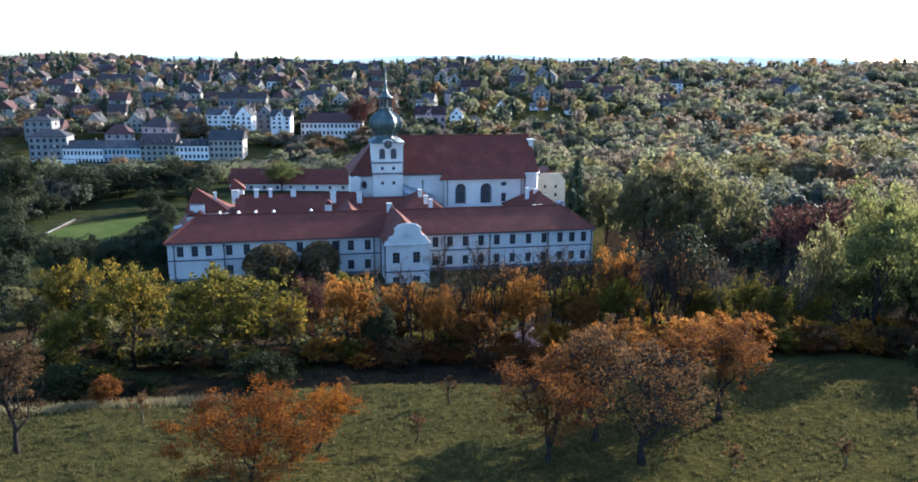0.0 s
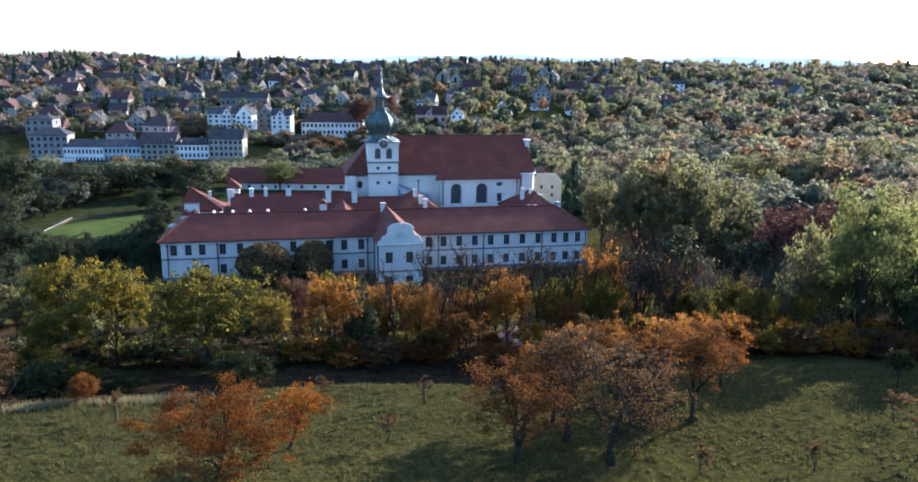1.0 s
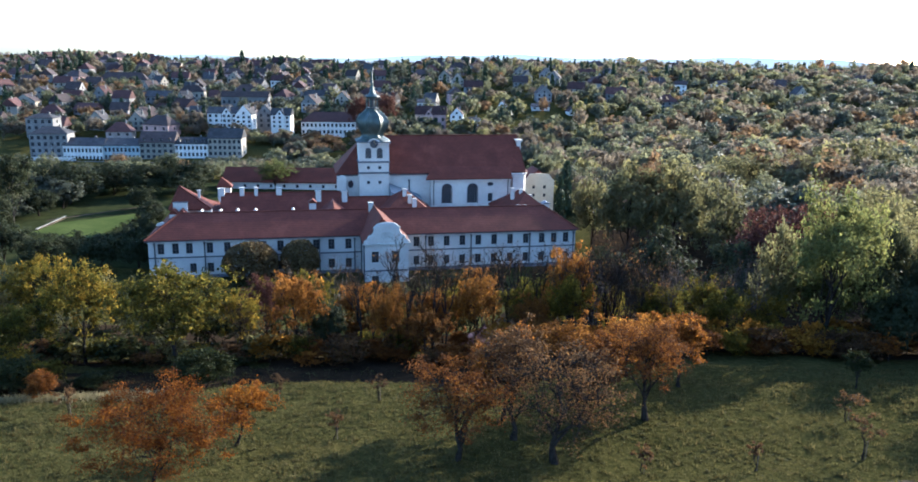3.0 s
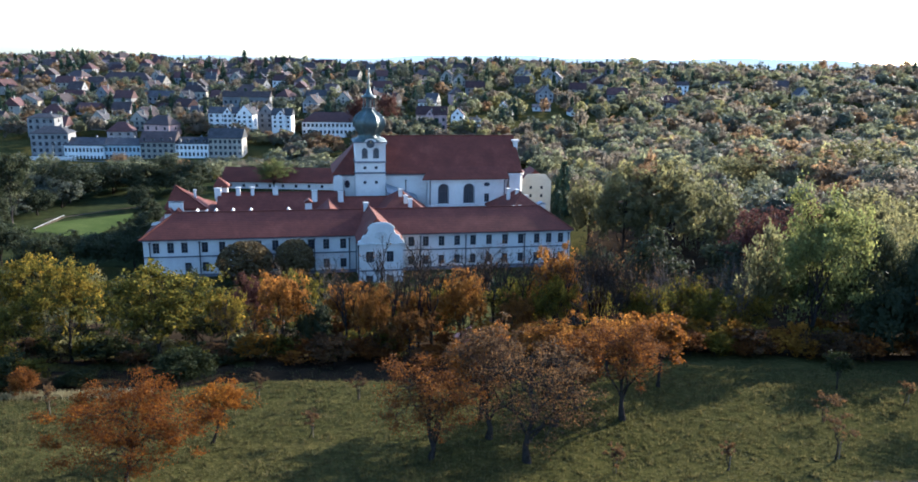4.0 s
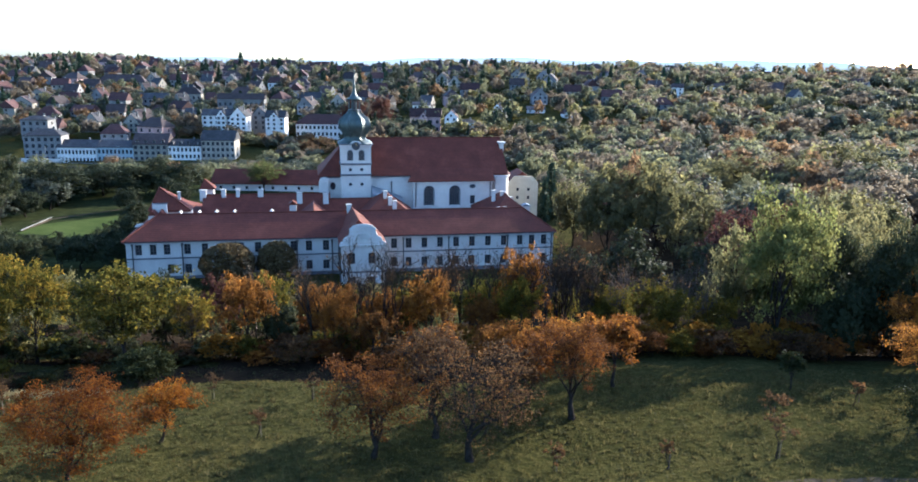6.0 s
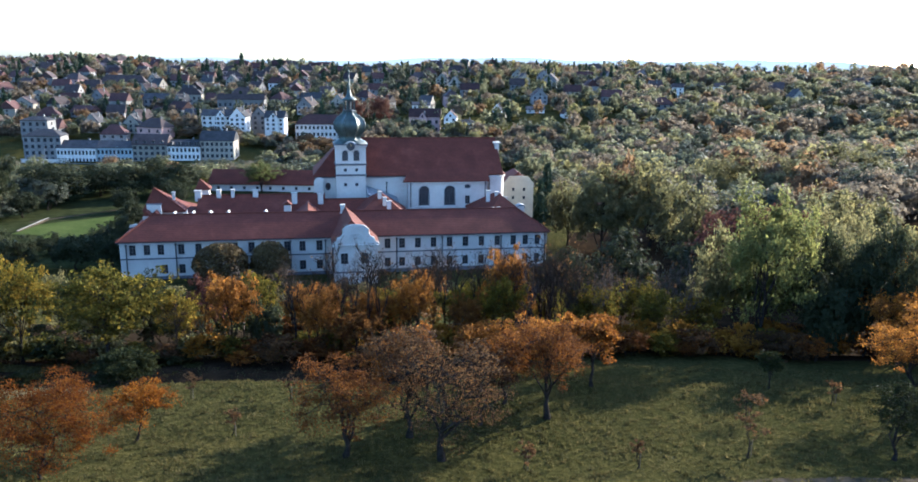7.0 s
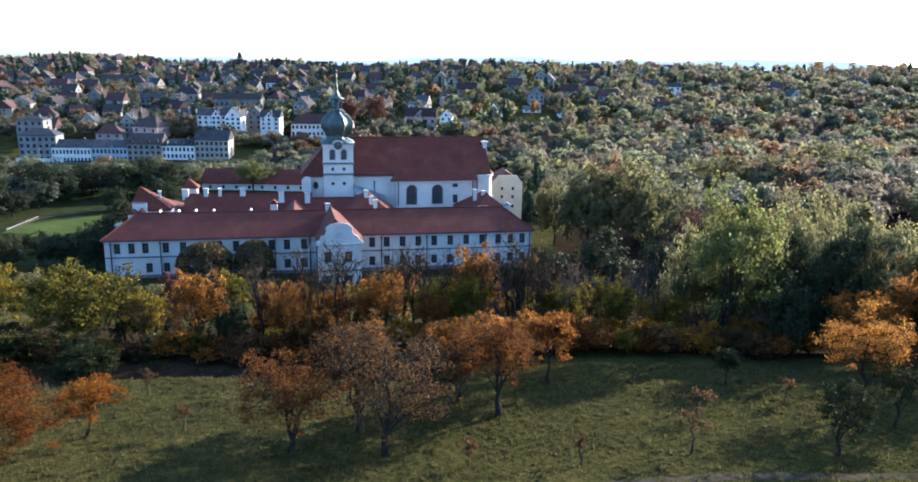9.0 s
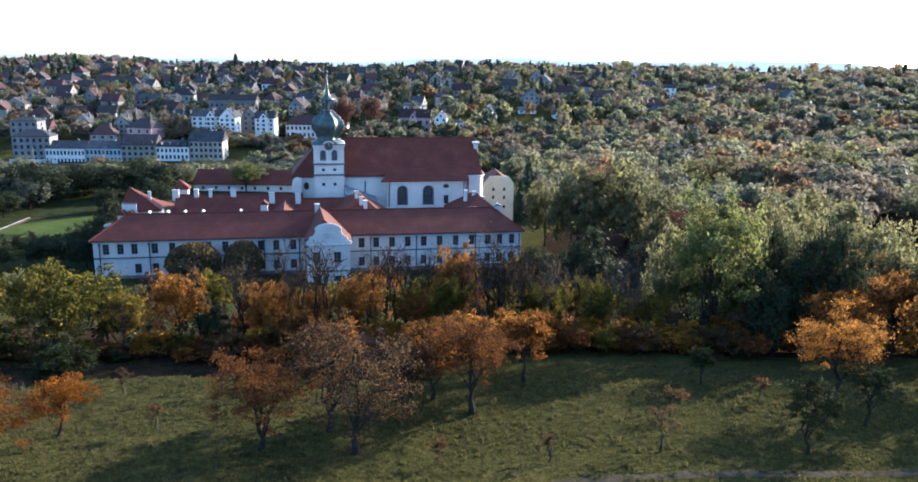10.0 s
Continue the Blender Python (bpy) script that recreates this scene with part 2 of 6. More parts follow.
def thing(name, m, label, category, group=""):
    e = new(name)
    e.empty_display_size = 0.5
    e.matrix_basis = m
    return tagged(e, label, category, group)


def box(bm, x0, x1, y0, y1, z0, z1):
    v = [bm.verts.new((x, y, z)) for z in (z0, z1) for x, y in ((x0, y0), (x1, y0), (x1, y1), (x0, y1))]
    for f in ((3, 2, 1, 0), (4, 5, 6, 7), (0, 1, 5, 4), (1, 2, 6, 5), (2, 3, 7, 6), (3, 0, 4, 7)):
        bm.faces.new([v[i] for i in f])
    return bm


def boxed(*a):
    return box(bmesh.new(), *a)


def lathe(bm, profile, x=0.0, y=0.0, n=24, sq=None):
    """Turns (radius, z) pairs round the upright at x, y."""
    rings = []
    for r, z in profile:
        rings.append([bm.verts.new((x + r * math.cos(2 * math.pi * (i + 0.5) / n), y + r * math.sin(2 * math.pi * (i + 0.5) / n), z)) for i in range(n)])
    for a, b in zip(rings, rings[1:]):
        for i in range(n):
            bm.faces.new((a[i], a[(i + 1) % n], b[(i + 1) % n], b[i]))
    bm.faces.new(rings[-1])
    bm.faces.new(rings[0][::-1])
    return bm


def wall_face(bm, x0, x1, z0, z1, holes, y=0.0, depth=0.35):
    """A wall in the plane y (seen from -y) with rectangular holes (a, b, c, d) and their reveals."""
    xs = sorted({x0, x1, *(h[0] for h in holes), *(h[1] for h in holes)})
    zs = sorted({z0, z1, *(h[2] for h in holes), *(h[3] for h in holes)})
    seen = {}

    def vert(x, yy, z):
        k = (round(x, 4), round(yy, 4), round(z, 4))
        if k not in seen:
            seen[k] = bm.verts.new((x, yy, z))
        return seen[k]

    for a, b in zip(xs, xs[1:]):
        for c, d in zip(zs, zs[1:]):
            mx, mz = (a + b) / 2, (c + d) / 2
            if not any(h[0] < mx < h[1] and h[2] < mz < h[3] for h in holes):
                bm.faces.new((vert(a, y, c), vert(b, y, c), vert(b, y, d), vert(a, y, d)))
    for a, b, c, d in holes:
        ring = ((a, c), (b, c), (b, d), (a, d))
        for (p, q), (r, s) in zip(ring, ring[1:] + ring[:1]):
            bm.faces.new([bm.verts.new(v) for v in ((p, y, q), (p, y + depth, q), (r, y + depth, s), (r, y, s))])


def roof_shell(bm, eaves, ridge, thick=0.3):
    """A hip or gable roof: eaves (x0, x1, y0, y1, z), ridge ((x, y), (x, y), z). The ridge may run either way."""
    x0, x1, y0, y1, z = eaves
    (ax, ay), (bx, by), zr = ridge
    e = [bm.verts.new(p) for p in ((x0, y0, z), (x1, y0, z), (x1, y1, z), (x0, y1, z))]
    lo = [bm.verts.new((p.co.x, p.co.y, z - thick)) for p in e]
    a, b = bm.verts.new((ax, ay, zr)), bm.verts.new((bx, by, zr))
    if abs(bx - ax) >= abs(by - ay):
        bm.faces.new((e[0], e[1], b, a)), bm.faces.new((e[2], e[3], a, b))
        bm.faces.new((e[1], e[2], b)), bm.faces.new((e[3], e[0], a))
    else:
        bm.faces.new((e[1], e[2], b, a)), bm.faces.new((e[3], e[0], a, b))
        bm.faces.new((e[0], e[1], a)), bm.faces.new((e[2], e[3], b))
    for i in range(4):
        j = (i + 1) % 4
        bm.faces.new((lo[i], lo[j], e[j], e[i]))
    bm.faces.new(lo[::-1])
    return bm


# ---- ground ----
PROF_Y = (-400, -100, 0, 30, 41, 48, 55, 60, 63, 65.5, 68.5, 77, 84, 95, 120, 145, 160, 260, 340, 370, 400, 433, 470, 520, 600, 700, 800, 900, 1100, 1500, 2400, 5200)
PROF_Z = (34, 30, 28.5, 26.6, 25.0, 24.0, 23.4, 22.95, 22.55, 21.2, 19.9, 19.4, 18.0, 14, 8.5, 5, 4.8, 3.5, 1.5, -0.5, 2, 6, 8, 14, 21.5, 32, 39, 40, 30, 5, -5, -5)


def bump_at(x, y, cx, cy, r, h):
    return h * np.exp(-((x - cx) ** 2 + (y - cy) ** 2) / (r * r))


def profile(y):
    return np.interp(y, PROF_Y, PROF_Z)


def ground_height(x, y):
    x, y = np.asarray(x, float), np.asarray(y, float)
    band = np.clip((y - 44) / 12, 0, 1) * np.clip((100 - y) / 20, 0, 1)
    y_ = y - 0.2 * np.clip(x + 2, -35, 0) * band       # the brow swings towards the camera on the left
    z = (profile(y_ - 1.2) + profile(y_) * 2 + profile(y_ + 1.2)) / 4
    z = z + np.clip((x - 8) / 14, 0, 1) * np.interp(y, (61, 66, 70, 76, 80, 92), (0, 1.3, 1.75, 1.2, 0.9, 0))
    near = np.clip((95 - y) / 20, 0, 1)
    z = z + near * (0.25 * np.sin(x * 0.21 + 1.0) * np.sin(y * 0.17) + 0.06 * np.sin(x * 1.3 + y * 0.7) * np.sin(y * 1.1 - x * 0.4))
    z = z + 8.0 * np.clip((x - 40) / 60, 0, 1) * np.clip((y - 100) / 40, 0, 1) * np.clip((420 - y) / 100, 0, 1)
    z = z + bump_at(x, y, -155, 440, 32, 5.0) - bump_at(x, y, -100, 465, 32, 5.0)
    far = np.clip((y - 480) / 150, 0, 1) * np.clip((1300 - y) / 300, 0, 1)
    return z + far * (2.2 * np.sin(x * 0.013 + 1.0) + 1.6 * np.sin(x * 0.031 + y * 0.01))


def height(x, y):
    return float(ground_height(x, y))


def lines(*spans):
    """Grid lines: (start, end, step) spans joined."""
    out = []
    for a, b, s in spans:
        out += list(np.arange(a, b, s))
    return np.array(out + [spans[-1][1]])


gx = lines((-3600, -700, 290), (-700, -240, 23), (-240, -64, 5.5), (-64, 88, 1.0), (88, 240, 5.5), (240, 700, 23), (700, 3600, 290))
gy = lines((-400, 20, 28), (20, 100, 1.0), (100, 160, 3.0), (160, 560, 8), (560, 1100, 30), (1100, 4900, 190))
X, Y = np.meshgrid(gx, gy)
Z = ground_height(X, Y)
nx, ny = len(gx), len(gy)
gi = np.arange(nx * ny).reshape(ny, nx)
quads = np.stack([gi[:-1, :-1], gi[:-1, 1:], gi[1:, 1:], gi[1:, :-1]], -1).reshape(-1, 4)
me = bpy.data.meshes.new("ground")
me.from_pydata(np.stack([X, Y, Z], -1).reshape(-1, 3).tolist(), [], quads.tolist())
tagged(mesh_part("ground", me, MEADOW, smooth=True), "rough autumn meadow falling away to a wooded valley", "ground", kind="structure")


def draped(name, x0, x1, y0f, y1f, lift, material, label, category, step=1.0, ny_=4, kind="structure"):
    """A strip laid on the ground between two lines y0f(x) and y1f(x)."""
    n = max(2, int((x1 - x0) / step))
    bm = bmesh.new()
    rows_ = []
    for i in range(n + 1):
        x = x0 + (x1 - x0) * i / n
        col = []
        for j in range(ny_ + 1):
            y = y0f(x) + (y1f(x) - y0f(x)) * j / ny_
            edge = 0.0 if j in (0, ny_) else 1.0
            col.append(bm.verts.new((x, y, height(x, y) + lift * (0.35 + 0.65 * edge))))
        rows_.append(col)
    for a, b in zip(rows_, rows_[1:]):
        for j in range(ny_):
            bm.faces.new((a[j], b[j], b[j + 1], a[j + 1]))
    return tagged(part(name, bm, material, smooth=True), label, category, kind=kind)

# ---- trees ----
def tubes(paths, sides=5):
    """One mesh of tapered tubes; each path is a list of (point, radius)."""
    verts, faces = [], []
    for path in paths:
        base = len(verts)
        for k, (p, r) in enumerate(path):
            d = (path[min(k + 1, len(path) - 1)][0] - path[max(k - 1, 0)][0])
            d = d / (np.linalg.norm(d) + 1e-9)
            s = np.cross(d, (0.3, 0.9, 0.1))
            s = s / (np.linalg.norm(s) + 1e-9)
            q = np.cross(d, s)
            for i in range(sides):
                a = 2 * math.pi * i / sides
                verts.append(tuple(p + r * (math.cos(a) * s + math.sin(a) * q)))
        for k in range(len(path) - 1):
            for i in range(sides):
                j = (i + 1) % sides
                faces.append((base + k * sides + i, base + k * sides + j, base + (k + 1) * sides + j, base + (k + 1) * sides + i))
    me = bpy.data.meshes.new("wood")
    me.from_pydata(verts, [], faces)
    me.polygons.foreach_set("use_smooth", [True] * len(faces))
    return me


def leaf_mesh(points, size, rng, up=0.35, long=1.5, out=None, corners=4):
    """A leaf or spray of three or four corners at each point, turned at random or leaning to the outward directions given."""
    n = len(points)
    nrm = rng.normal(size=(n, 3))
    nrm[:, 2] += up
    if out is not None:
        nrm = nrm * 0.45 + out
    nrm /= np.linalg.norm(nrm, axis=1)[:, None]
    t = np.cross(nrm, rng.normal(size=(n, 3)))
    t /= np.linalg.norm(t, axis=1)[:, None]
    b = np.cross(nrm, t)
    s = size * rng.uniform(0.55, 1.35, size=(n, 1))
    fold = nrm * s * rng.uniform(-0.25, 0.25, size=(n, 1))
    if corners == 3:
        v = np.stack([points - t * s * long / 2 - b * s * 0.5, points - t * s * long / 2 + b * s * 0.5, points + t * s * long / 2 + fold], 1)
    else:
        v = np.stack([points - t * s * long / 2, points + b * s * 0.5 + fold, points + t * s * long / 2, points - b * s * 0.5 + fold], 1)
    me = bpy.data.meshes.new("leaves")
    me.vertices.add(corners * n)
    me.vertices.foreach_set("co", v.ravel())
    me.loops.add(corners * n)
    me.loops.foreach_set("vertex_index", np.arange(corners * n))
    me.polygons.add(n)
    me.polygons.foreach_set("loop_start", np.arange(0, corners * n, corners))
    me.update(calc_edges=True)
    return me


def arc(a, b, r0, r1, rng, steps=4, lift=0.12, wob=0.05):
    """A bent branch from a to b."""
    L = np.linalg.norm(b - a)
    out = []
    for k in range(steps + 1):
        f = k / steps
        p = a + (b - a) * f + np.array((0, 0, lift * L * math.sin(math.pi * f)))
        if 0 < k < steps:
            p = p + rng.normal(size=3) * wob * L
        out.append((p, r0 + (r1 - r0) * f))
    return out


def tree_meshes(seed, H, W, bole, limbs, twigs, clumps, per, leaf, tight=0.11, lean=0.0, stems=1, droop=0.0, low=0.0, sides=5, flat=0.62, thick=1.0, skin=0.0, corners=4):
    """Trunk, limbs, twigs and leaf clumps of a broad-leaved tree. H, W: height and width; bole: bare height as a share of H."""
    rng = np.random.default_rng(seed)
    paths, ends = [], []
    zc, rz, rxy = H * (1 + bole) / 2, H * (1 - bole) / 2, W / 2
    r0 = 0.02 * H + 0.006 * min(H, 8)
    lobes = rng.normal(size=(7, 3))
    lobes /= np.linalg.norm(lobes, axis=1)[:, None]
    amp = rng.uniform(-0.22, 0.2, size=7)

    def reach(d):
        return 1.0 + float(np.sum(amp * np.clip(lobes @ d, 0, 1) ** 3))

    for s in range(stems):
        off = np.array((0, 0, 0)) if stems == 1 else np.array((math.cos(s * 2.4), math.sin(s * 2.4), 0)) * W * 0.08
        top = np.array((lean * H + rng.normal() * 0.04 * H, rng.normal() * 0.04 * H, H * 0.82)) + off * 3
        trunk = arc(off - np.array((0, 0, 0.4)), top, r0 / math.sqrt(stems), r0 * 0.16, rng, 6, 0.0, 0.025)
        trunk[0] = (trunk[0][0], trunk[0][1] * 1.7)
        paths.append(trunk)
        for i in range(limbs // stems):
            f = bole * 0.8 + (0.9 - bole * 0.8) * (i + rng.uniform(0, 0.7)) / (limbs // stems)
            k = min(f / 0.82, 0.97) * 6
            p0, p1 = trunk[int(k)][0], trunk[min(int(k) + 1, 6)][0]
            start = p0 + (p1 - p0) * (k - int(k))
            a = i * 2.4 + rng.uniform(-0.5, 0.5) + s * 1.3
            u = rng.uniform(-0.35, 0.9)
            d = np.array((math.cos(a) * math.sqrt(1 - u * u), math.sin(a) * math.sqrt(1 - u * u), u))
            end = np.array((lean * H * 0.6, 0, zc)) + d * np.array((rxy, rxy, rz)) * reach(d) * rng.uniform(0.72, 0.95)
            end[2] -= droop * H * rng.uniform(0.3, 1)
            limb = arc(start, end, r0 * 0.42 * (1.15 - f) * thick ** 0.5, r0 * 0.06 * thick, rng, 5, 0.1, 0.05)
            paths.append(limb)
            ends.append(end)
            for j in range(twigs):
                q = limb[rng.integers(2, 6)][0]
                d2 = rng.normal(size=3) + np.array((0, 0, 0.4))
                d2 /= np.linalg.norm(d2)
                e2 = q + d2 * W * rng.uniform(0.13, 0.26) * np.array((1, 1, 0.9))
                e2[2] -= droop * H * 0.3
                paths.append(arc(q, e2, r0 * 0.1 * thick, r0 * 0.02 * thick, rng, 2 if H > 9.5 else 3, 0.08, 0.06))
                ends.append(e2)
                if twigs > 5:
                    for _ in range(2):
                        d3 = rng.normal(size=3) + d2 * 0.8
                        d3 /= np.linalg.norm(d3)
                        paths.append(arc((q + e2) / 2 if _ else e2, e2 + d3 * W * rng.uniform(0.06, 0.15), r0 * 0.035 * thick, r0 * 0.012 * thick, rng, 2, 0.05, 0.05))
    wood = tubes(paths, sides)
    cs = [np.array(e) for e in ends]
    tries = 0
    while len(cs) < clumps and tries < 4000:
        tries += 1
        d = rng.normal(size=3)
        d /= np.linalg.norm(d)
        if d[2] < -0.55 + low:
            continue
        cs.append(np.array((lean * H * 0.6, 0, zc)) + d * np.array((rxy, rxy, rz)) * reach(d) * rng.uniform(0.5, 0.97))
    idx = rng.permutation(len(cs))[:clumps]
    pts, outs = [], []
    for i in idx:
        r = W * tight * rng.uniform(0.6, 1.3)
        n = int(per * rng.uniform(0.5, 1.4))
        off = rng.normal(size=(n, 3))
        pts.append(cs[i] + off * np.array((r, r, r * flat)) * 0.62)
        away = cs[i] - np.array((lean * H * 0.6, 0, zc * 0.8))
        outs.append(off / np.linalg.norm(off, axis=1)[:, None] * 0.8 + away / (np.linalg.norm(away) + 1e-6) * 0.9)
    if not pts:
        return wood, None
    pts, outs = np.concatenate(pts), np.concatenate(outs)
    keep = pts[:, 2] > 0.15
    return wood, leaf_mesh(pts[keep], leaf, rng, out=outs[keep] * skin if skin else None, corners=corners)


def conifer_meshes(seed, H, W, n_whorl, per, leaf):
    rng = np.random.default_rng(seed)
    paths = [[(np.array((0, 0, -0.4)), 0.02 * H), (np.array((0, 0, H * 0.5)), 0.011 * H), (np.array((0, 0, H * 0.99)), 0.002 * H)]]
    pts = []
    for k in range(n_whorl):
        f = 0.1 + 0.88 * k / n_whorl
        for i in range(6):
            a = i * math.pi / 3 + k * 0.7 + rng.uniform(-0.3, 0.3)
            L = W / 2 * (1 - f) ** 0.8 * rng.uniform(0.6, 1.15)
            s = np.array((0, 0, H * f))
            e = s + np.array((math.cos(a) * L, math.sin(a) * L, -0.18 * L))
            paths.append([(s, 0.004 * H), (e, 0.001 * H)])
            m = max(3, int(per * L / (W / 2)) + 2)
            g = rng.uniform(0.15, 1, size=(m, 1))
            pts.append(s + (e - s) * g + rng.normal(size=(m, 3)) * W * 0.045)
    return tubes(paths, 3), leaf_mesh(np.concatenate(pts), leaf, rng, 0.6, corners=3)


def tree(name, meshes, material, m, label, category="tree", group="", bark=None):
    e = thing(name, m, label, category, group)
    wood, crown = meshes
    mesh_part("trunk", wood, bark or BARK, e)
    if crown is not None:
        mesh_part("crown", crown, material, e)
    return e


def with_skin(meshes, leaf_key, bark):
    """Copies of the meshes that wear other materials."""
    out = []
    for me, mat in zip(meshes, (bark, LEAF[leaf_key])):
        c = me.copy() if me is not None else None
        if c is not None:
            c.materials.clear()
            c.materials.append(mat)
        out.append(c)
    return out


def planted(x, y, turn=0.0, s=(1, 1, 1), sink=0.0):
    return pose(x, y, height(x, y) - sink, 0, 0, turn) @ Matrix.Diagonal((*s, 1))


class Grove:
    """Tree shapes of unit height and width, scaled to each tree's own size."""

    def __init__(self, shapes, leaf_key, name, label, category="tree", group="", bark=None):
        self.protos, self.count, self.args = [with_skin(s, leaf_key, bark or BARK) for s in shapes], 0, (name, label, category, group)

    def plant(self, x, y, h, w, turn=None, label=""):
        name, lab, cat, grp = self.args
        wood, crown = self.protos[self.count % len(self.protos)]
        turn = (self.count * 137.5) % 360 if turn is None else turn
        self.count += 1
        e = thing(name, pose(x, y, height(x, y) - 0.1, 0, 0, turn), label or lab, cat, grp)
        for nm, me in (("trunk", wood), ("crown", crown)):
            if me is not None:
                o = new(nm, me)
                o.parent = e
                o.scale = (w / 10, w / 10, h / 10)
        return e


# shapes ten metres high and ten wide, scaled per tree
BROAD = [tree_meshes(s, 10, 10, 0.26, 15, 5, 135, 56, 0.225, 0.06, sides=4, flat=0.75) for s in (11, 12, 13, 14)]
TALL = [tree_meshes(s, 10, 10, 0.16, 15, 5, 130, 52, 0.25, 0.07, sides=4, flat=0.75) for s in (21, 22, 23)]
FINE = [tree_meshes(s, 10, 10, 0.14, 16, 5, 150, 80, 0.175, 0.068, sides=4, flat=0.7) for s in (27, 28, 29)]
MID = [tree_meshes(s, 10, 10, 0.03, 12, 2, 130, 46, 0.33, 0.08, sides=3, flat=0.75, skin=0.8, corners=3) for s in (24, 25, 26)]
BARE = [tree_meshes(s, 10, 10, 0.18, 12, 7, 14, 6, 0.2, 0.07, sides=3, thick=2.0) for s in (41, 42, 43)]
def vase_meshes(seed, H, W):
    """A tree out of leaf: the bole parts low into steep limbs that fork into stout dark boughs and twigs."""
    rng = np.random.default_rng(seed)
    paths, tips = [], []

    def grow(p, d, length, r, level):
        e = p + d * length
        paths.append(arc(p, e, r, r * 0.6, rng, 4 if level < 2 else 2, 0.03, 0.05))
        if level == 5:
            tips.append(e)
            return
        for k in range(3 if level in (0, 2, 4) else 2):
            a, s = rng.uniform(0, 6.28), (0.36, 0.4, 0.55, 0.75, 0.9)[level]
            n = d + np.array((math.cos(a) * s, math.sin(a) * s, 0.16 if level < 2 else 0.02))
            n /= np.linalg.norm(n)
            grow(e if k else p + d * length * 0.8, n, length * rng.uniform(0.6, 0.85), r * rng.uniform(0.58, 0.71), level + 1)

    grow(np.array((0, 0, -0.4)), np.array((rng.normal() * 0.06, rng.normal() * 0.06, 1.0)), H * 0.3, 0.18, 0)
    wood = tubes(paths, 4)
    co = np.empty(len(wood.vertices) * 3)
    wood.vertices.foreach_get("co", co)
    co = co.reshape(-1, 3)
    size = np.array((W / 2, W / 2, H)) / np.array((np.abs(co[:, :2]).max(), np.abs(co[:, :2]).max(), co[:, 2].max()))
    size[:2] = np.clip(size[:2], 0.5, 3)
    pts = np.concatenate([t * size + rng.normal(size=(1, 3)) * 0.25 for t in tips])
    co *= size
    wood.vertices.foreach_set("co", co.ravel())
    wood.update()
    return wood, leaf_mesh(pts, 0.16, rng)


VASE = [vase_meshes(s, 10, 10) for s in (44, 45, 46, 47)]
SHRUB = [tree_meshes(s, 10, 10, 0.0, 9, 3, 100, 60, 0.36, 0.10, stems=3, low=0.4, sides=3, corners=3) for s in (51, 52)]
UNDERGROWTH = [tree_meshes(s, 10, 10, 0.0, 6, 2, 46, 20, 0.64, 0.11, stems=3, low=0.4, sides=3, corners=3) for s in (53, 54, 55)]
FAR = [tree_meshes(s, 10, 10, 0.06, 6, 2, 100, 17, 0.5, 0.085, sides=3, flat=0.75, skin=0.8, corners=3) for s in (61, 62, 63, 64)]
HILL = [tree_meshes(s, 10, 10, 0.06, 4, 0, 56, 13, 0.85, 0.105, sides=3, skin=1.0, corners=3) for s in (61, 62, 63, 64)]
SMALL_FAR = [tree_meshes(s, 10, 10, 0.04, 4, 1, 36, 8, 1.25, 0.12, sides=3, skin=1.0, corners=3) for s in (65, 66, 67, 68)]
FIR = [conifer_meshes(s, 10, 10, 14, 6, 1.0) for s in (71, 72)]

# ---- monastery ----
SITE = pose(-63.09, 151.73, 0, 0, 0, 13.5)       # x along the garden front, y into the court


def ring_mesh(name, x0, x1, z0, z1, t, y0, y1, material):
    """A rectangular frame in one piece, t wide, from y0 to y1."""
    bm = bmesh.new()
    loops = []
    for y in (y0, y1):
        for k in (0, t):
            loops.append([bm.verts.new((x, y, z)) for x, z in ((x0 + k, z0 + k), (x1 - k, z0 + k), (x1 - k, z1 - k), (x0 + k, z1 - k))])
    fo, fi, bo, bi = loops
    for i in range(4):
        j = (i + 1) % 4
        bm.faces.new((fo[i], fo[j], fi[j], fi[i])), bm.faces.new((bo[j], bo[i], bi[i], bi[j]))
        bm.faces.new((fo[j], fo[i], bo[i], bo[j])), bm.faces.new((fi[i], fi[j], bi[j], bi[i]))
    me_ = bpy.data.meshes.new(name)
    bm.to_mesh(me_), bm.free()
    me_.materials.append(material)
    return me_


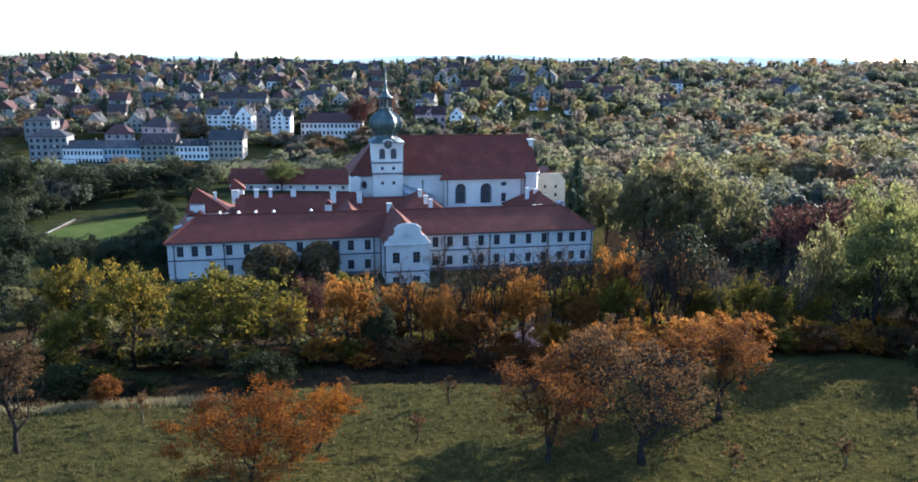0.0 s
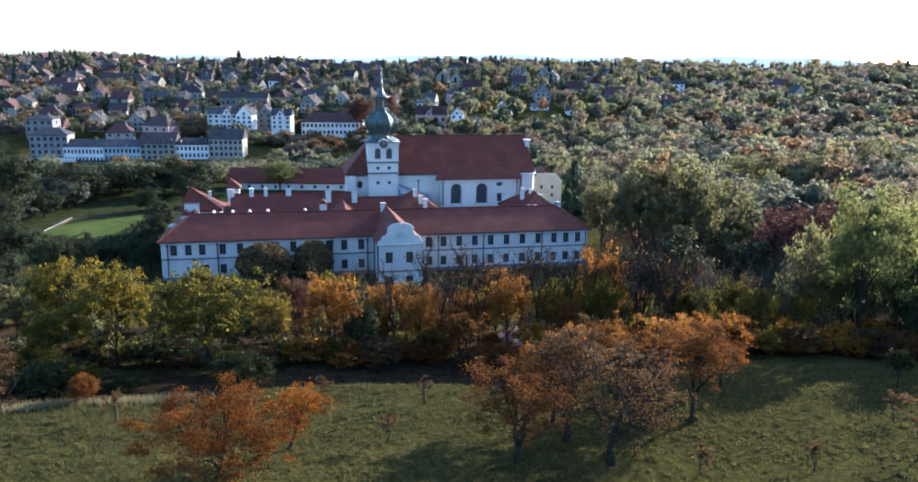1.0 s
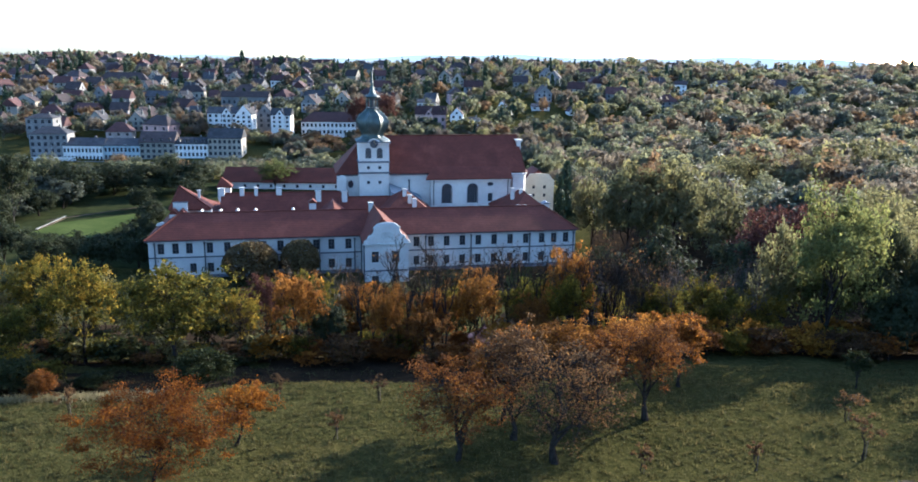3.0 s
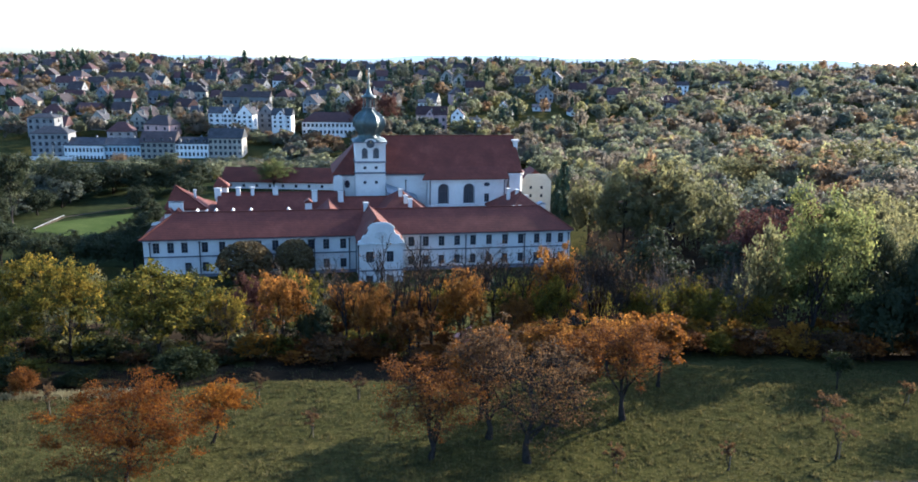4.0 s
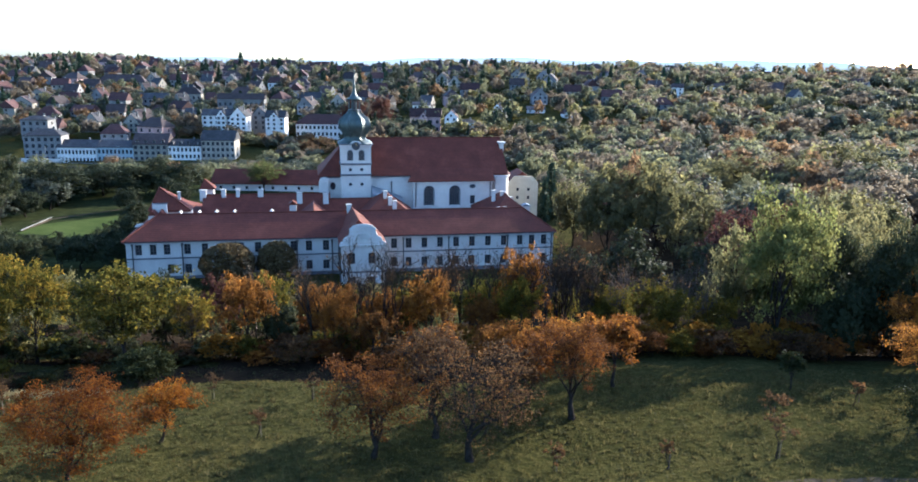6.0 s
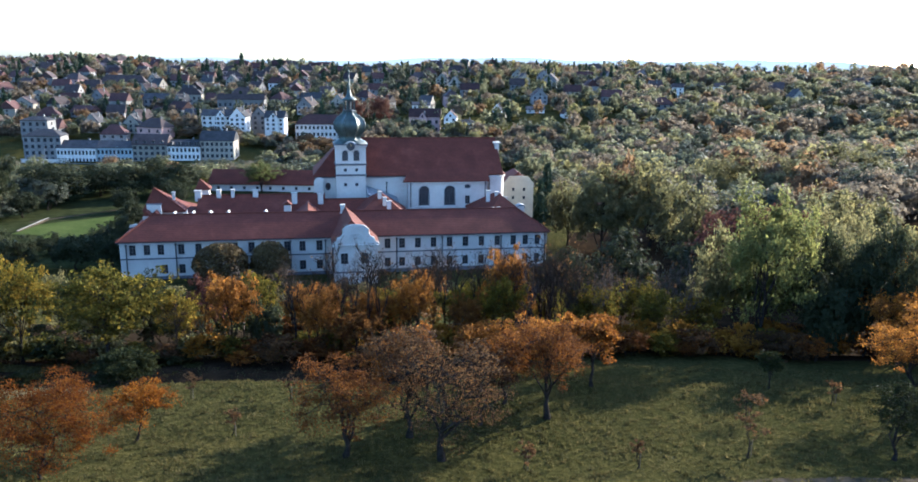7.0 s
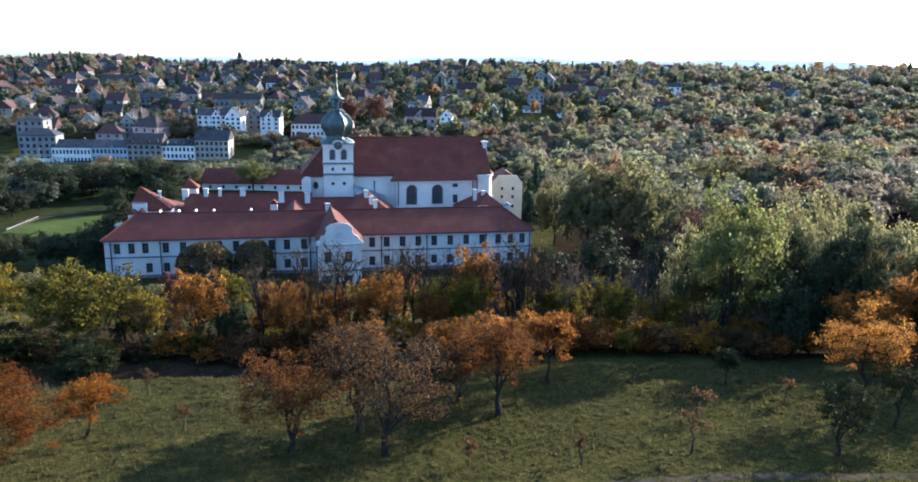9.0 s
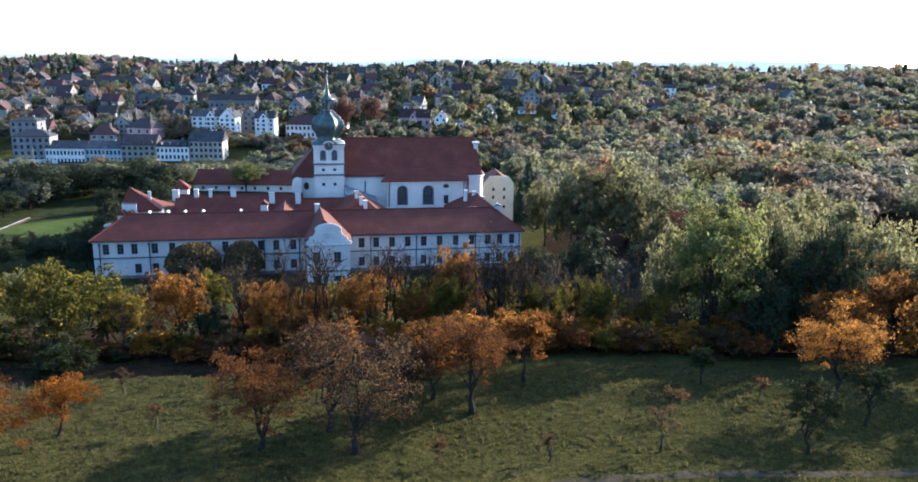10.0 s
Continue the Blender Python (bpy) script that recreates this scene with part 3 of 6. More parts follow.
def window_part(parent, x0, x1, z0, z1, y, turn=0.0, frame_mat=FRAME, bars=(1, 2), name="window", trim=None, deep=0.28):
    """A recessed window: frame with glazing bars, a pane behind them and a sill in front."""
    w, h = x1 - x0, z1 - z0
    key = (round(w, 2), round(h, 2), bars, frame_mat.name, trim.name if trim else "")
    if key not in WINDOW_MESHES:
        t = 0.09
        f = ring_mesh("frame", 0, w, 0, h, t, 0, 0.06, frame_mat)
        strips = []
        for i in range(bars[0]):
            c = w * (i + 1) / (bars[0] + 1)
            strips.append((c - 0.035, c + 0.035, 0.005, 0.05, t, h - t))
        for i in range(bars[1]):
            c = h * (i + 1) / (bars[1] + 1)
            strips.append((t, w - t, 0.012, 0.045, c - 0.03, c + 0.03))
        bar_meshes = []
        for a in strips:
            bm, b_ = boxed(*a), bpy.data.meshes.new("glazing_bar")
            bm.to_mesh(b_), bm.free()
            b_.materials.append(frame_mat)
            bar_meshes.append(b_)
        g = bpy.data.meshes.new("pane")
        bm = boxed(0.03, w - 0.03, 0.03, 0.04, 0.03, h - 0.03)
        bm.to_mesh(g), bm.free()
        g.materials.append(GLASS)
        s = None
        if trim:
            s = ring_mesh("surround", -0.16, w + 0.16, -0.16, h + 0.16, 0.16, -deep - 0.05, -deep + 0.02, trim)
        WINDOW_MESHES[key] = (f, g, s, bar_meshes)
    f, g, s, bar_meshes = WINDOW_MESHES[key]
    ob = new(name, f)
    ob.parent = parent
    ob.matrix_basis = pose(0, 0, 0, 0, 0, turn) @ pose(x0, y + deep, z0)
    for nm, me_ in (("pane", g), ("surround", s), *(("glazing_bar", b_) for b_ in bar_meshes)):
        if me_ is not None:
            o = new(nm, me_)
            o.parent = ob
    return ob


WINDOW_MESHES = {}
convent = thing("convent_building", SITE, "long white two-storey convent with red tiled hip roofs", "monastery")
EAVE, FOOT, STR = 13.0, 4.0, 9.2
upper = [2.45, 5.3, 8.05, 12.1, 15.6, 19.2, 22.9, 26.4, 30.1, 33.8, 37.0, 40.6, 55.3, 58.5, 62.0, 65.5, 69.1, 72.7, 76.35, 80.0, 83.7, 86.5, 89.3]
lower = [8.6, 12.1, 15.6, 19.2, 22.9, 26.4, 30.1, 33.8, 37.0, 40.6, 55.3, 58.5, 62.0, 65.5, 69.1, 72.7, 76.35, 80.0, 83.7, 86.5, 89.3]
holes = [(c - 0.66, c + 0.66, 10.05, 12.3) for c in upper] + [(c - 0.66, c + 0.66, 5.95, 8.0) for c in lower]
bm = bmesh.new()
wall_face(bm, 0, 91.5, FOOT, EAVE, holes)
box(bm, 0, 91.5, 0.35, 0.75, FOOT, EAVE - 0.02)       # inner leaf behind the panes
box(bm, 0, 0.5, 0.76, 13.6, FOOT, EAVE), box(bm, 91.0, 91.5, 0.76, 13.6, FOOT, EAVE), box(bm, 0, 91.5, 13.6, 14.0, FOOT, EAVE)
part("wall", bm, WALL_WHITE, convent, "white lime-plastered garden front")
part("string_course", boxed(-0.04, 43.5, -0.14, -0.002, STR, STR + 0.26), WALL_TRIM, convent)
part("string_course", boxed(52.5, 91.54, -0.14, -0.002, STR, STR + 0.26), WALL_TRIM, convent)
part("cornice", boxed(-0.15, 43.48, -0.3, -0.003, EAVE - 0.42, EAVE - 0.12), WALL_WHITE, convent)
part("cornice", boxed(52.52, 91.65, -0.3, -0.003, EAVE - 0.42, EAVE - 0.12), WALL_WHITE, convent)
part("plinth", boxed(-0.05, 43.48, -0.1, -0.003, FOOT, 5.5), WALL_TRIM, convent)
part("plinth", boxed(52.52, 91.55, -0.1, -0.003, FOOT, 5.5), WALL_TRIM, convent)
for a, b, c, d in holes:
    window_part(convent, a, b, c, d, 0.0, trim=WALL_WHITE)


def downpipe(x, y, z0, z1, parent):
    bm = bmesh.new()
    lathe(bm, [(0.13, z0), (0.13, z1 - 0.7)], x, y - 0.14, 8)
    lathe(bm, [(0.13, z1 - 0.7), (0.26, z1 - 0.35), (0.26, z1 - 0.2)], x, y - 0.2, 8)
    part("downpipe", bm, PIPE, parent)


for x in (1.3, 11.1, 22.0, 34.5, 41.9, 57.3, 67.4, 80.8, 91.0):
    downpipe(x, -0.15, 5.0, EAVE - 0.3, convent)
part("gutter", boxed(-0.6, 43.2, -0.75, -0.6, EAVE - 0.13, EAVE + 0.0), PIPE, convent)
part("gutter", boxed(52.8, 92.1, -0.75, -0.6, EAVE - 0.13, EAVE + 0.0), PIPE, convent)
# front roof, hipped at both ends
part("roof", roof_shell(bmesh.new(), (-0.6, 92.1, -0.6, 14.6, EAVE + 0.12), ((5.5, 7.0), (86.0, 7.0), 17.3)), ROOF_RED, convent, "long hipped roof of red clay tiles")


def ridge_cap(x0, y0, z0, x1, y1, z1, parent):
    """A row of half-round ridge tiles along a ridge or hip."""
    a, b = np.array((x0, y0, z0 + 0.03)), np.array((x1, y1, z1 + 0.03))
    me_ = tubes([[(a, 0.16), (b, 0.16)]], 8)
    mesh_part("ridge_tiles", me_, ROOF_RED, parent)


for a in ((5.5, 7, 17.3, 86, 7, 17.3), (-0.6, -0.6, EAVE + 0.12, 5.5, 7, 17.3), (92.1, -0.6, EAVE + 0.12, 86, 7, 17.3)):
    ridge_cap(*a, convent)

# projecting middle block with a curved gable
RX0, RX1, RY = 43.5, 52.4, -9.2
mid_up = [(44.8, 46.3, 9.15, 11.5), (49.0, 50.5, 9.15, 11.5)]
mid_lo = [(44.8, 46.3, 4.1, 6.4), (49.0, 50.5, 4.1, 6.4)]
bm = bmesh.new()
wall_face(bm, RX0, RX1, 2.5, EAVE, mid_up + mid_lo, RY)
box(bm, RX0, RX1, RY + 0.36, RY + 0.7, 2.5, EAVE)
box(bm, RX0, RX0 + 0.5, RY + 0.71, -0.16, 2.5, EAVE), box(bm, RX1 - 0.5, RX1, RY + 0.71, -0.16, 2.5, EAVE)
part("wall", bm, WALL_WHITE, convent, "white projecting middle block")
for a, b, c, d in mid_up + mid_lo:
    window_part(convent, a, b, c, d, RY, trim=WALL_WHITE)
for k, yy in enumerate((-7.2, -5.0, -2.8)):
    for z0, z1 in ((10.1, 12.2), (5.9, 7.9)):
        w = part("window", boxed(RX0 - 0.02, RX0 + 0.05, yy - 0.5, yy + 0.5, z0, z1), GLASS, convent)
        bm = bmesh.new()
        box(bm, RX0 - 0.06, RX0 + 0.02, yy - 0.66, yy - 0.5, z0 - 0.12, z1 + 0.12), box(bm, RX0 - 0.06, RX0 + 0.02, yy + 0.5, yy + 0.66, z0 - 0.12, z1 + 0.12)
        box(bm, RX0 - 0.06, RX0 + 0.02, yy - 0.5, yy + 0.5, z1, z1 + 0.12), box(bm, RX0 - 0.1, RX0 + 0.02, yy - 0.5, yy + 0.5, z0 - 0.12, z0)
        part("frame", bm, WALL_WHITE, w)
for z0, z1, o in ((7.3, 7.6, 0.14), (EAVE - 0.1, EAVE + 0.25, 0.34)):
    bm = bmesh.new()
    box(bm, RX0 - o, RX1 + o, RY - o, RY - 0.002, z0, z1)
    part("string_course", bm, WALL_TRIM if z0 < 9 else STONE_PALE, convent)
for x in (RX0, RX0 + 3.95, RX1 - 0.55):
    part("pilaster", boxed(x, x + 0.55, RY - 0.1, RY - 0.003, 2.6, 7.29), WALL_WHITE, convent)
    part("pilaster", boxed(x, x + 0.55, RY - 0.1, RY - 0.003, 7.61, EAVE - 0.11), WALL_WHITE, convent)


def gable_outline():
    """Half of a baroque gable: feet, a concave sweep, a shoulder and a round top (distance from the axis, height)."""
    out = [(4.6, 0.0), (4.55, 0.3), (4.15, 0.4), (3.85, 0.75), (3.72, 1.2)]
    for i in range(7):
        a = i / 6 * math.pi / 2
        out.append((2.45 + 1.2 * (1 - math.sin(a)), 1.35 + 1.6 * (1 - math.cos(a))))
    out += [(2.6, 3.0), (2.6, 3.2), (2.25, 3.3)]
    for i in range(1, 7):
        a = i / 6 * math.pi / 2
        out.append((2.2 * math.cos(a) if i < 6 else 0.0, 3.35 + 0.72 * math.sin(a)))
    return out


def slab_outline(bm, outline, cx, y0, y1, zb):
    pts = [(cx + x, zb + z) for x, z in outline] + [(cx - x, zb + z) for x, z in outline[::-1][1:]]
    f = [bm.verts.new((x, y0, z)) for x, z in pts]
    g = [bm.verts.new((x, y1, z)) for x, z in pts]
    bm.faces.new(f), bm.faces.new(g[::-1])
    for i in range(len(pts)):
        j = (i + 1) % len(pts)
        bm.faces.new((f[j], f[i], g[i], g[j]))


GX = (RX0 + RX1) / 2
bm = bmesh.new()
slab_outline(bm, gable_outline(), GX, RY, RY + 0.6, EAVE + 0.26)
part("gable", bm, WALL_WHITE, convent, "curved baroque gable")
o = gable_outline()
mesh_part("gable_coping", tubes([[(np.array((GX + s * x, RY + 0.28, EAVE + 0.3 + z)), 0.2) for x, z in o] for s in (1, -1)], 6), STONE_PALE, convent)
bm = bmesh.new()
slab_outline(bm, [(1.3, 0), (1.3, 1.0), (0.9, 1.45), (0, 1.6)], GX, RY - 0.06, RY - 0.003, EAVE + 1.0)
part("gable_panel", bm, STONE_PALE, convent)
bm = bmesh.new()
rx, rz = GX - 0.8, 18.5
e0, e1, b0, b1 = (RX0 - 0.5, RY + 0.62, EAVE + 0.1), (RX1 + 0.5, RY + 0.62, EAVE + 0.1), (RX0 - 0.5, -0.2, EAVE + 0.1), (RX1 + 0.5, -0.2, EAVE + 0.1)
vs = [bm.verts.new(p) for p in (e0, e1, (RX1 + 0.5, 7.0, EAVE + 0.1), (RX0 - 0.5, 7.0, EAVE + 0.1), (rx, RY + 1.3, rz - 0.3), (rx - 0.7, 5.4, rz))]
for f in ((0, 1, 4), (1, 2, 5, 4), (3, 0, 4, 5), (2, 3, 5), (3, 2, 1, 0)):
    bm.faces.new([vs[i] for i in f])
part("roof", bm, ROOF_RED, convent, "steep tiled roof over the middle block")
ridge_cap(rx, RY + 1.3, rz - 0.3, rx - 0.7, 5.4, rz, convent)
for y in (-8.6, -0.7):
    downpipe(RX0 - 0.2, y, 4.0, EAVE, convent)


def chimney(x, y, zb, h, parent, w=0.9, d=0.9):
    c = part("chimney", boxed(x - w / 2, x + w / 2, y - d / 2, y + d / 2, zb, zb + h), WALL_WHITE, parent, "white plastered chimney")
    part("chimney_cap", boxed(x - w / 2 - 0.12, x + w / 2 + 0.12, y - d / 2 - 0.12, y + d / 2 + 0.12, zb + h, zb + h + 0.18), STONE_PALE, c)


def dormer(x, y, zb, parent, w=0.9):
    c = part("dormer", boxed(x - w / 2, x + w / 2, y - 0.1, y + 1.6, zb - 0.6, zb + 0.75), WALL_WHITE, parent, "small white roof dormer")
    bm = bmesh.new()
    roof_shell(bm, (x - w / 2 - 0.15, x + w / 2 + 0.15, y - 0.3, y + 1.7, zb + 0.9), ((x, y - 0.28), (x, y + 1.68), zb + 1.2), 0.12)
    part("dormer_roof", bm, STONE_PALE, c)


# ranges round the courts, behind the front
def rng_block(x0, x1, y0, y1, eave, ridge, axis, inset=5.0, hip=True):
    part("wall", boxed(x0 + 0.5, x1 - 0.5, y0 + 0.5, y1 - 0.5, FOOT, eave - 0.2), WALL_WHITE, convent)
    k = inset if hip else 0.05
    if axis == "x":
        m = (y0 + y1) / 2
        r = ((x0 + k, m), (x1 - k, m), ridge)
    else:
        m = (x0 + x1) / 2
        r = ((m, y0 + k), (m, y1 - k), ridge)
    part("roof", roof_shell(bmesh.new(), (x0, x1, y0, y1, eave), r), ROOF_RED, convent)
    ridge_cap(*r[0], ridge, *r[1], ridge, convent)


rng_block(-0.4, 11.6, 14.2, 42, EAVE - 0.1, 15.6, "y", 5.0)          # west range
rng_block(11.4, 42.5, 27.0, 40.0, EAVE - 0.2, 17.0, "x", 4.0, False)     # range across the back of the court
rng_block(48.5, 63.2, 15.6, 36.0, EAVE - 0.2, 18.5, "y", 9.9)     # range from the middle to the church
rng_block(79.6, 92.6, 14.4, 36.0, EAVE - 0.3, 17.7, "y", 8.0)        # east range
rng_block(33.5, 43.0, 14.4, 27.2, EAVE - 0.5, 16.2, "y", 1.0, False)
rng_block(39.8, 53.4, 24.6, 35.7, EAVE - 0.6, 16.1, "x", 3.0, False)     # range below the tower
bm = bmesh.new()
q = [bm.verts.new(p) for p in ((53.2, 31.5, 16.9), (53.2, 38.4, 18.2), (61.5, 38.4, 15.0), (61.5, 31.5, 13.9), (53.2, 31.5, 12.0), (53.2, 38.4, 12.0), (61.5, 38.4, 12.0), (61.5, 31.5, 12.0))]
for f in ((0, 3, 2, 1), (4, 7, 3, 0), (7, 6, 2, 3), (6, 5, 1, 2), (5, 4, 0, 1), (4, 5, 6, 7)):
    bm.faces.new([q[i] for i in f])
part("court_roof", bm, SHEET_METAL, convent, "grey sheet-metal lean-to roof by the tower")
# hipped pavilion roof on the west range, its narrow sunlit slope turned to the court
part("wall", boxed(2.6, 10.4, 15.6, 22.4, FOOT, 16.3), WALL_WHITE, convent)
part("roof", roof_shell(bmesh.new(), (2.0, 11.0, 15.0, 23.0, 16.6), ((3.9, 18.7), (4.1, 19.3), 21.3)), ROOF_RED, convent, "hipped pavilion roof of red clay tiles")
ridge_cap(4.0, 18.7, 21.3, 11.0, 15.0, 16.62, convent)
ridge_cap(4.0, 18.7, 21.3, 2.0, 15.0, 16.62, convent)
for x, y, z, h, w in ((11.5, 33.0, 15.6, 2.6, 1.5), (16.4, 33.0, 15.8, 2.5, 1.0), (19.8, 33.0, 15.8, 2.5, 0.8), (25.3, 33.0, 15.8, 2.4, 1.3), (8.1, 19.0, 17.6, 2.5, 0.5), (34.9, 29.5, 15.2, 2.6, 1.3), (41.3, 29.0, 14.8, 2.8, 1.3), (45.9, 5.6, 17.0, 1.9, 0.95),
                   (55.6, 23.5, 16.6, 2.2, 0.9), (56.6, 21.2, 15.3, 2.4, 0.9), (57.5, 19.4, 14.4, 2.7, 0.9), (83.3, 25.0, 15.6, 2.7, 0.85), (85.5, 25.0, 15.8, 2.2, 0.85), (87.5, 23.5, 14.8, 2.0, 0.9), (83.0, 17.5, 13.6, 1.7, 0.7), (84.5, 17.5, 13.6, 1.7, 0.7)):
    chimney(x, y, z, h, convent, w, 0.8)
for x in (9.8, 13.7, 17.3, 21.1, 29.1):
    dormer(x, 7.9, 16.45, convent, 0.36)
part("firewall", boxed(3.3, 6.3, 12.8, 13.5, 14.0, 18.5), WALL_WHITE, convent, "white firewall standing above the roof")
part("firewall_coping", boxed(3.2, 6.45, 12.7, 13.6, 18.5, 18.62), METAL_DARK, convent)
for x0, x1 in ((2.7, 4.5), (4.5, 6.2)):
    part("dormer", boxed(x0 + 0.1, x1 - 0.1, 10.4, 12.75, 14.5, 16.5), WALL_WHITE, convent, "small white gabled dormer")
    part("dormer_roof", roof_shell(bmesh.new(), (x0, x1, 10.2, 12.79, 16.55), (((x0 + x1) / 2, 10.22), ((x0 + x1) / 2, 12.78), 17.5), 0.12), ROOF_RED, convent)
bm = bmesh.new()
slab_outline(bm, [(1.3, 0.0), (1.1, 0.4), (0.0, 0.7)], 1.5, 8.6, 9.1, 14.35)
part("firewall", bm, WALL_WHITE, convent, "white parapet wall at the corner")
part("dormer", boxed(89.3, 91.0, 18.0, 19.6, 13.2, 15.6), WALL_WHITE, convent, "white roof dormer at the corner")
part("dormer_roof", roof_shell(bmesh.new(), (89.1, 91.2, 17.8, 19.8, 15.65), ((90.15, 17.82), (90.15, 19.78), 16.1), 0.12), SHEET_METAL, convent)
part("court_gable", boxed(32.6, 34.2, 21.5, 23.5, 12.5, 16.3), WALL_WHITE, convent, "white gabled dormer in the court")
part("dormer_roof", roof_shell(bmesh.new(), (32.4, 34.4, 21.3, 24.0, 16.35), ((33.4, 21.32), (33.4, 23.98), 17.2), 0.12), ROOF_RED, convent)
# little pavilion beyond the court with a sunlit tiled roof
part("wall", boxed(9.6, 12.6, 44.6, 47.4, FOOT, 16.9), WALL_WHITE, convent)
part("roof", roof_shell(bmesh.new(), (9.2, 13.1, 44.2, 47.8, 16.95), ((10.3, 45.8), (10.6, 46.2), 19.2)), ROOF_RED, convent)

# ---- church ----
church = thing("church", SITE, "white baroque church with red roof and green onion tower", "church")
NX0, NX1, NF, NB, NE, NR = 40.0, 90.0, 38.6, 55.0, 20.6, 29.8
bm = bmesh.new()
box(bm, NX0 + 0.5, NX1 - 0.8, NF, NB, 4.0, NE)
part("wall", bm, WALL_WHITE, church, "white plastered nave wall")
part("roof", roof_shell(bmesh.new(), (NX0 - 0.4, NX1 + 0.3, NF - 0.7, NB + 0.7, NE + 0.25), ((NX0 + 7.5, 46.6), (NX1 - 0.2, 46.6), NR)), ROOF_RED, church, "steep red tiled nave roof")
ridge_cap(NX0 + 7.5, 46.6, NR, NX1 - 0.2, 46.6, NR, church)
part("cornice", boxed(53.3, 64.0, NF - 0.45, NF - 0.003, NE - 0.4, NE - 0.06), WALL_TRIM, church)
part("cornice", boxed(NX0, 45.3, NF - 0.45, NF - 0.003, NE - 0.4, NE - 0.06), WALL_TRIM, church)
# side body with tall round-headed windows
AX0, AX1, AF, AE = 64.3, 85.5, 36.4, 19.2
arches = [(67.25, 69.7, 12.75, 17.9), (74.1, 76.7, 12.75, 17.9)]
small = [(79.6, 80.95, 13.0, 15.3)]
bm = bmesh.new()
wall_face(bm, AX0, AX1, 4.0, AE, arches + small, AF, 0.5)
box(bm, AX0, AX1, AF + 0.5, NF - 0.01, 4.0, AE)
for a, b, c, d in arches:                              # round the heads off
    r, cx = (b - a) / 2, (a + b) / 2
    for s in (1, -1):
        arcp = [(cx + s * r * math.cos(i / 8 * math.pi / 2), d - r + r * math.sin(i / 8 * math.pi / 2)) for i in range(9)]
        fr = [bm.verts.new((x, AF, z)) for x, z in arcp] + [bm.verts.new((cx + s * r, AF, d))]
        bk = [bm.verts.new((x, AF + 0.5, z)) for x, z in arcp] + [bm.verts.new((cx + s * r, AF + 0.5, d))]
        bm.faces.new(fr if s < 0 else fr[::-1])
        for i in range(8):
            bm.faces.new((fr[i], fr[i + 1], bk[i + 1], bk[i]))
part("wall", bm, WALL_WHITE, church, "projecting side bay of the nave")
for a, b, c, d in arches:
    w = window_part(church, a, b, c, d, AF, bars=(3, 7), deep=0.42, name="arched_window")
    tagged(w, "tall round-headed church window")
    r, cx = (b - a) / 2 + 0.12, (a + b) / 2
    path = [(np.array((cx + r, AF - 0.02, c)), 0.13)] + [(np.array((cx + r * math.cos(i / 12 * math.pi), AF - 0.02, d - r + 0.12 + r * math.sin(i / 12 * math.pi))), 0.13) for i in range(13)] + [(np.array((cx - r, AF - 0.02, c)), 0.13)]
    mesh_part("surround", tubes([path], 5), WALL_TRIM, church)
    part("sill", boxed(a - 1.3, b + 1.0, AF - 0.5, AF - 0.003, c - 0.5, c - 0.15), STONE_PALE, church)
for a, b, c, d in small:
    window_part(church, a, b, c, d, AF, bars=(1, 2), deep=0.42)


def round_window(x, y, z, rx_, rz_, parent):
    bm = bmesh.new()
    ring = [bm.verts.new((x + rx_ * math.cos(i * math.pi / 8), y - 0.03, z + rz_ * math.sin(i * math.pi / 8))) for i in range(16)]
    back = [bm.verts.new((v.co.x, y + 0.02, v.co.z)) for v in ring]
    bm.faces.new(ring)
    for i in range(16):
        bm.faces.new((ring[i], ring[(i + 1) % 16], back[(i + 1) % 16], back[i]))
    bmesh.ops.recalc_face_normals(bm, faces=bm.faces)
    w = part("round_window", bm, GLASS, parent)
    mesh_part("surround", tubes([[(np.array((x + (rx_ + 0.06) * math.cos(i * math.pi / 8), y - 0.02, z + (rz_ + 0.06) * math.sin(i * math.pi / 8))), 0.09) for i in range(17)]], 5), WALL_TRIM, w)


round_window(80.2, AF, 17.8, 0.75, 0.42, church)
part("cornice", boxed(AX0 - 0.3, AX1 + 0.3, AF - 0.5, AF - 0.003, AE - 0.4, AE - 0.02), WALL_WHITE, church)
part("plinth", boxed(AX0 - 0.2, 81.6, AF - 0.7, AF - 0.004, 11.6, 12.3), STONE_PALE, church)
bm = bmesh.new()                                       # lean-to roof carried down over the side bay
q = [bm.verts.new(p) for p in ((AX0 - 1.6, AF - 0.7, AE + 0.2), (AX1 + 0.6, AF - 0.7, AE + 0.2), (AX1 + 0.6, NF + 1.6, NE + 2.4), (AX0 + 1.4, NF + 1.6, NE + 2.4), (AX0 - 1.6, AF - 0.7, AE - 0.05), (AX1 + 0.6, AF - 0.7, AE - 0.05), (AX1 + 0.6, NF + 1.6, AE - 0.05), (AX0 + 1.4, NF + 1.6, AE - 0.05))]
for f in ((0, 1, 2, 3), (4, 5, 1, 0), (5, 6, 2, 1), (7, 4, 0, 3), (7, 6, 5, 4)):
    bm.faces.new([q[i] for i in f])
part("roof", bm, ROOF_RED, church)
for x in (58.7, 64.9, 85.0):
    downpipe(x, (NF if x < 60 else AF) - 0.1, 12.5, AE, church)
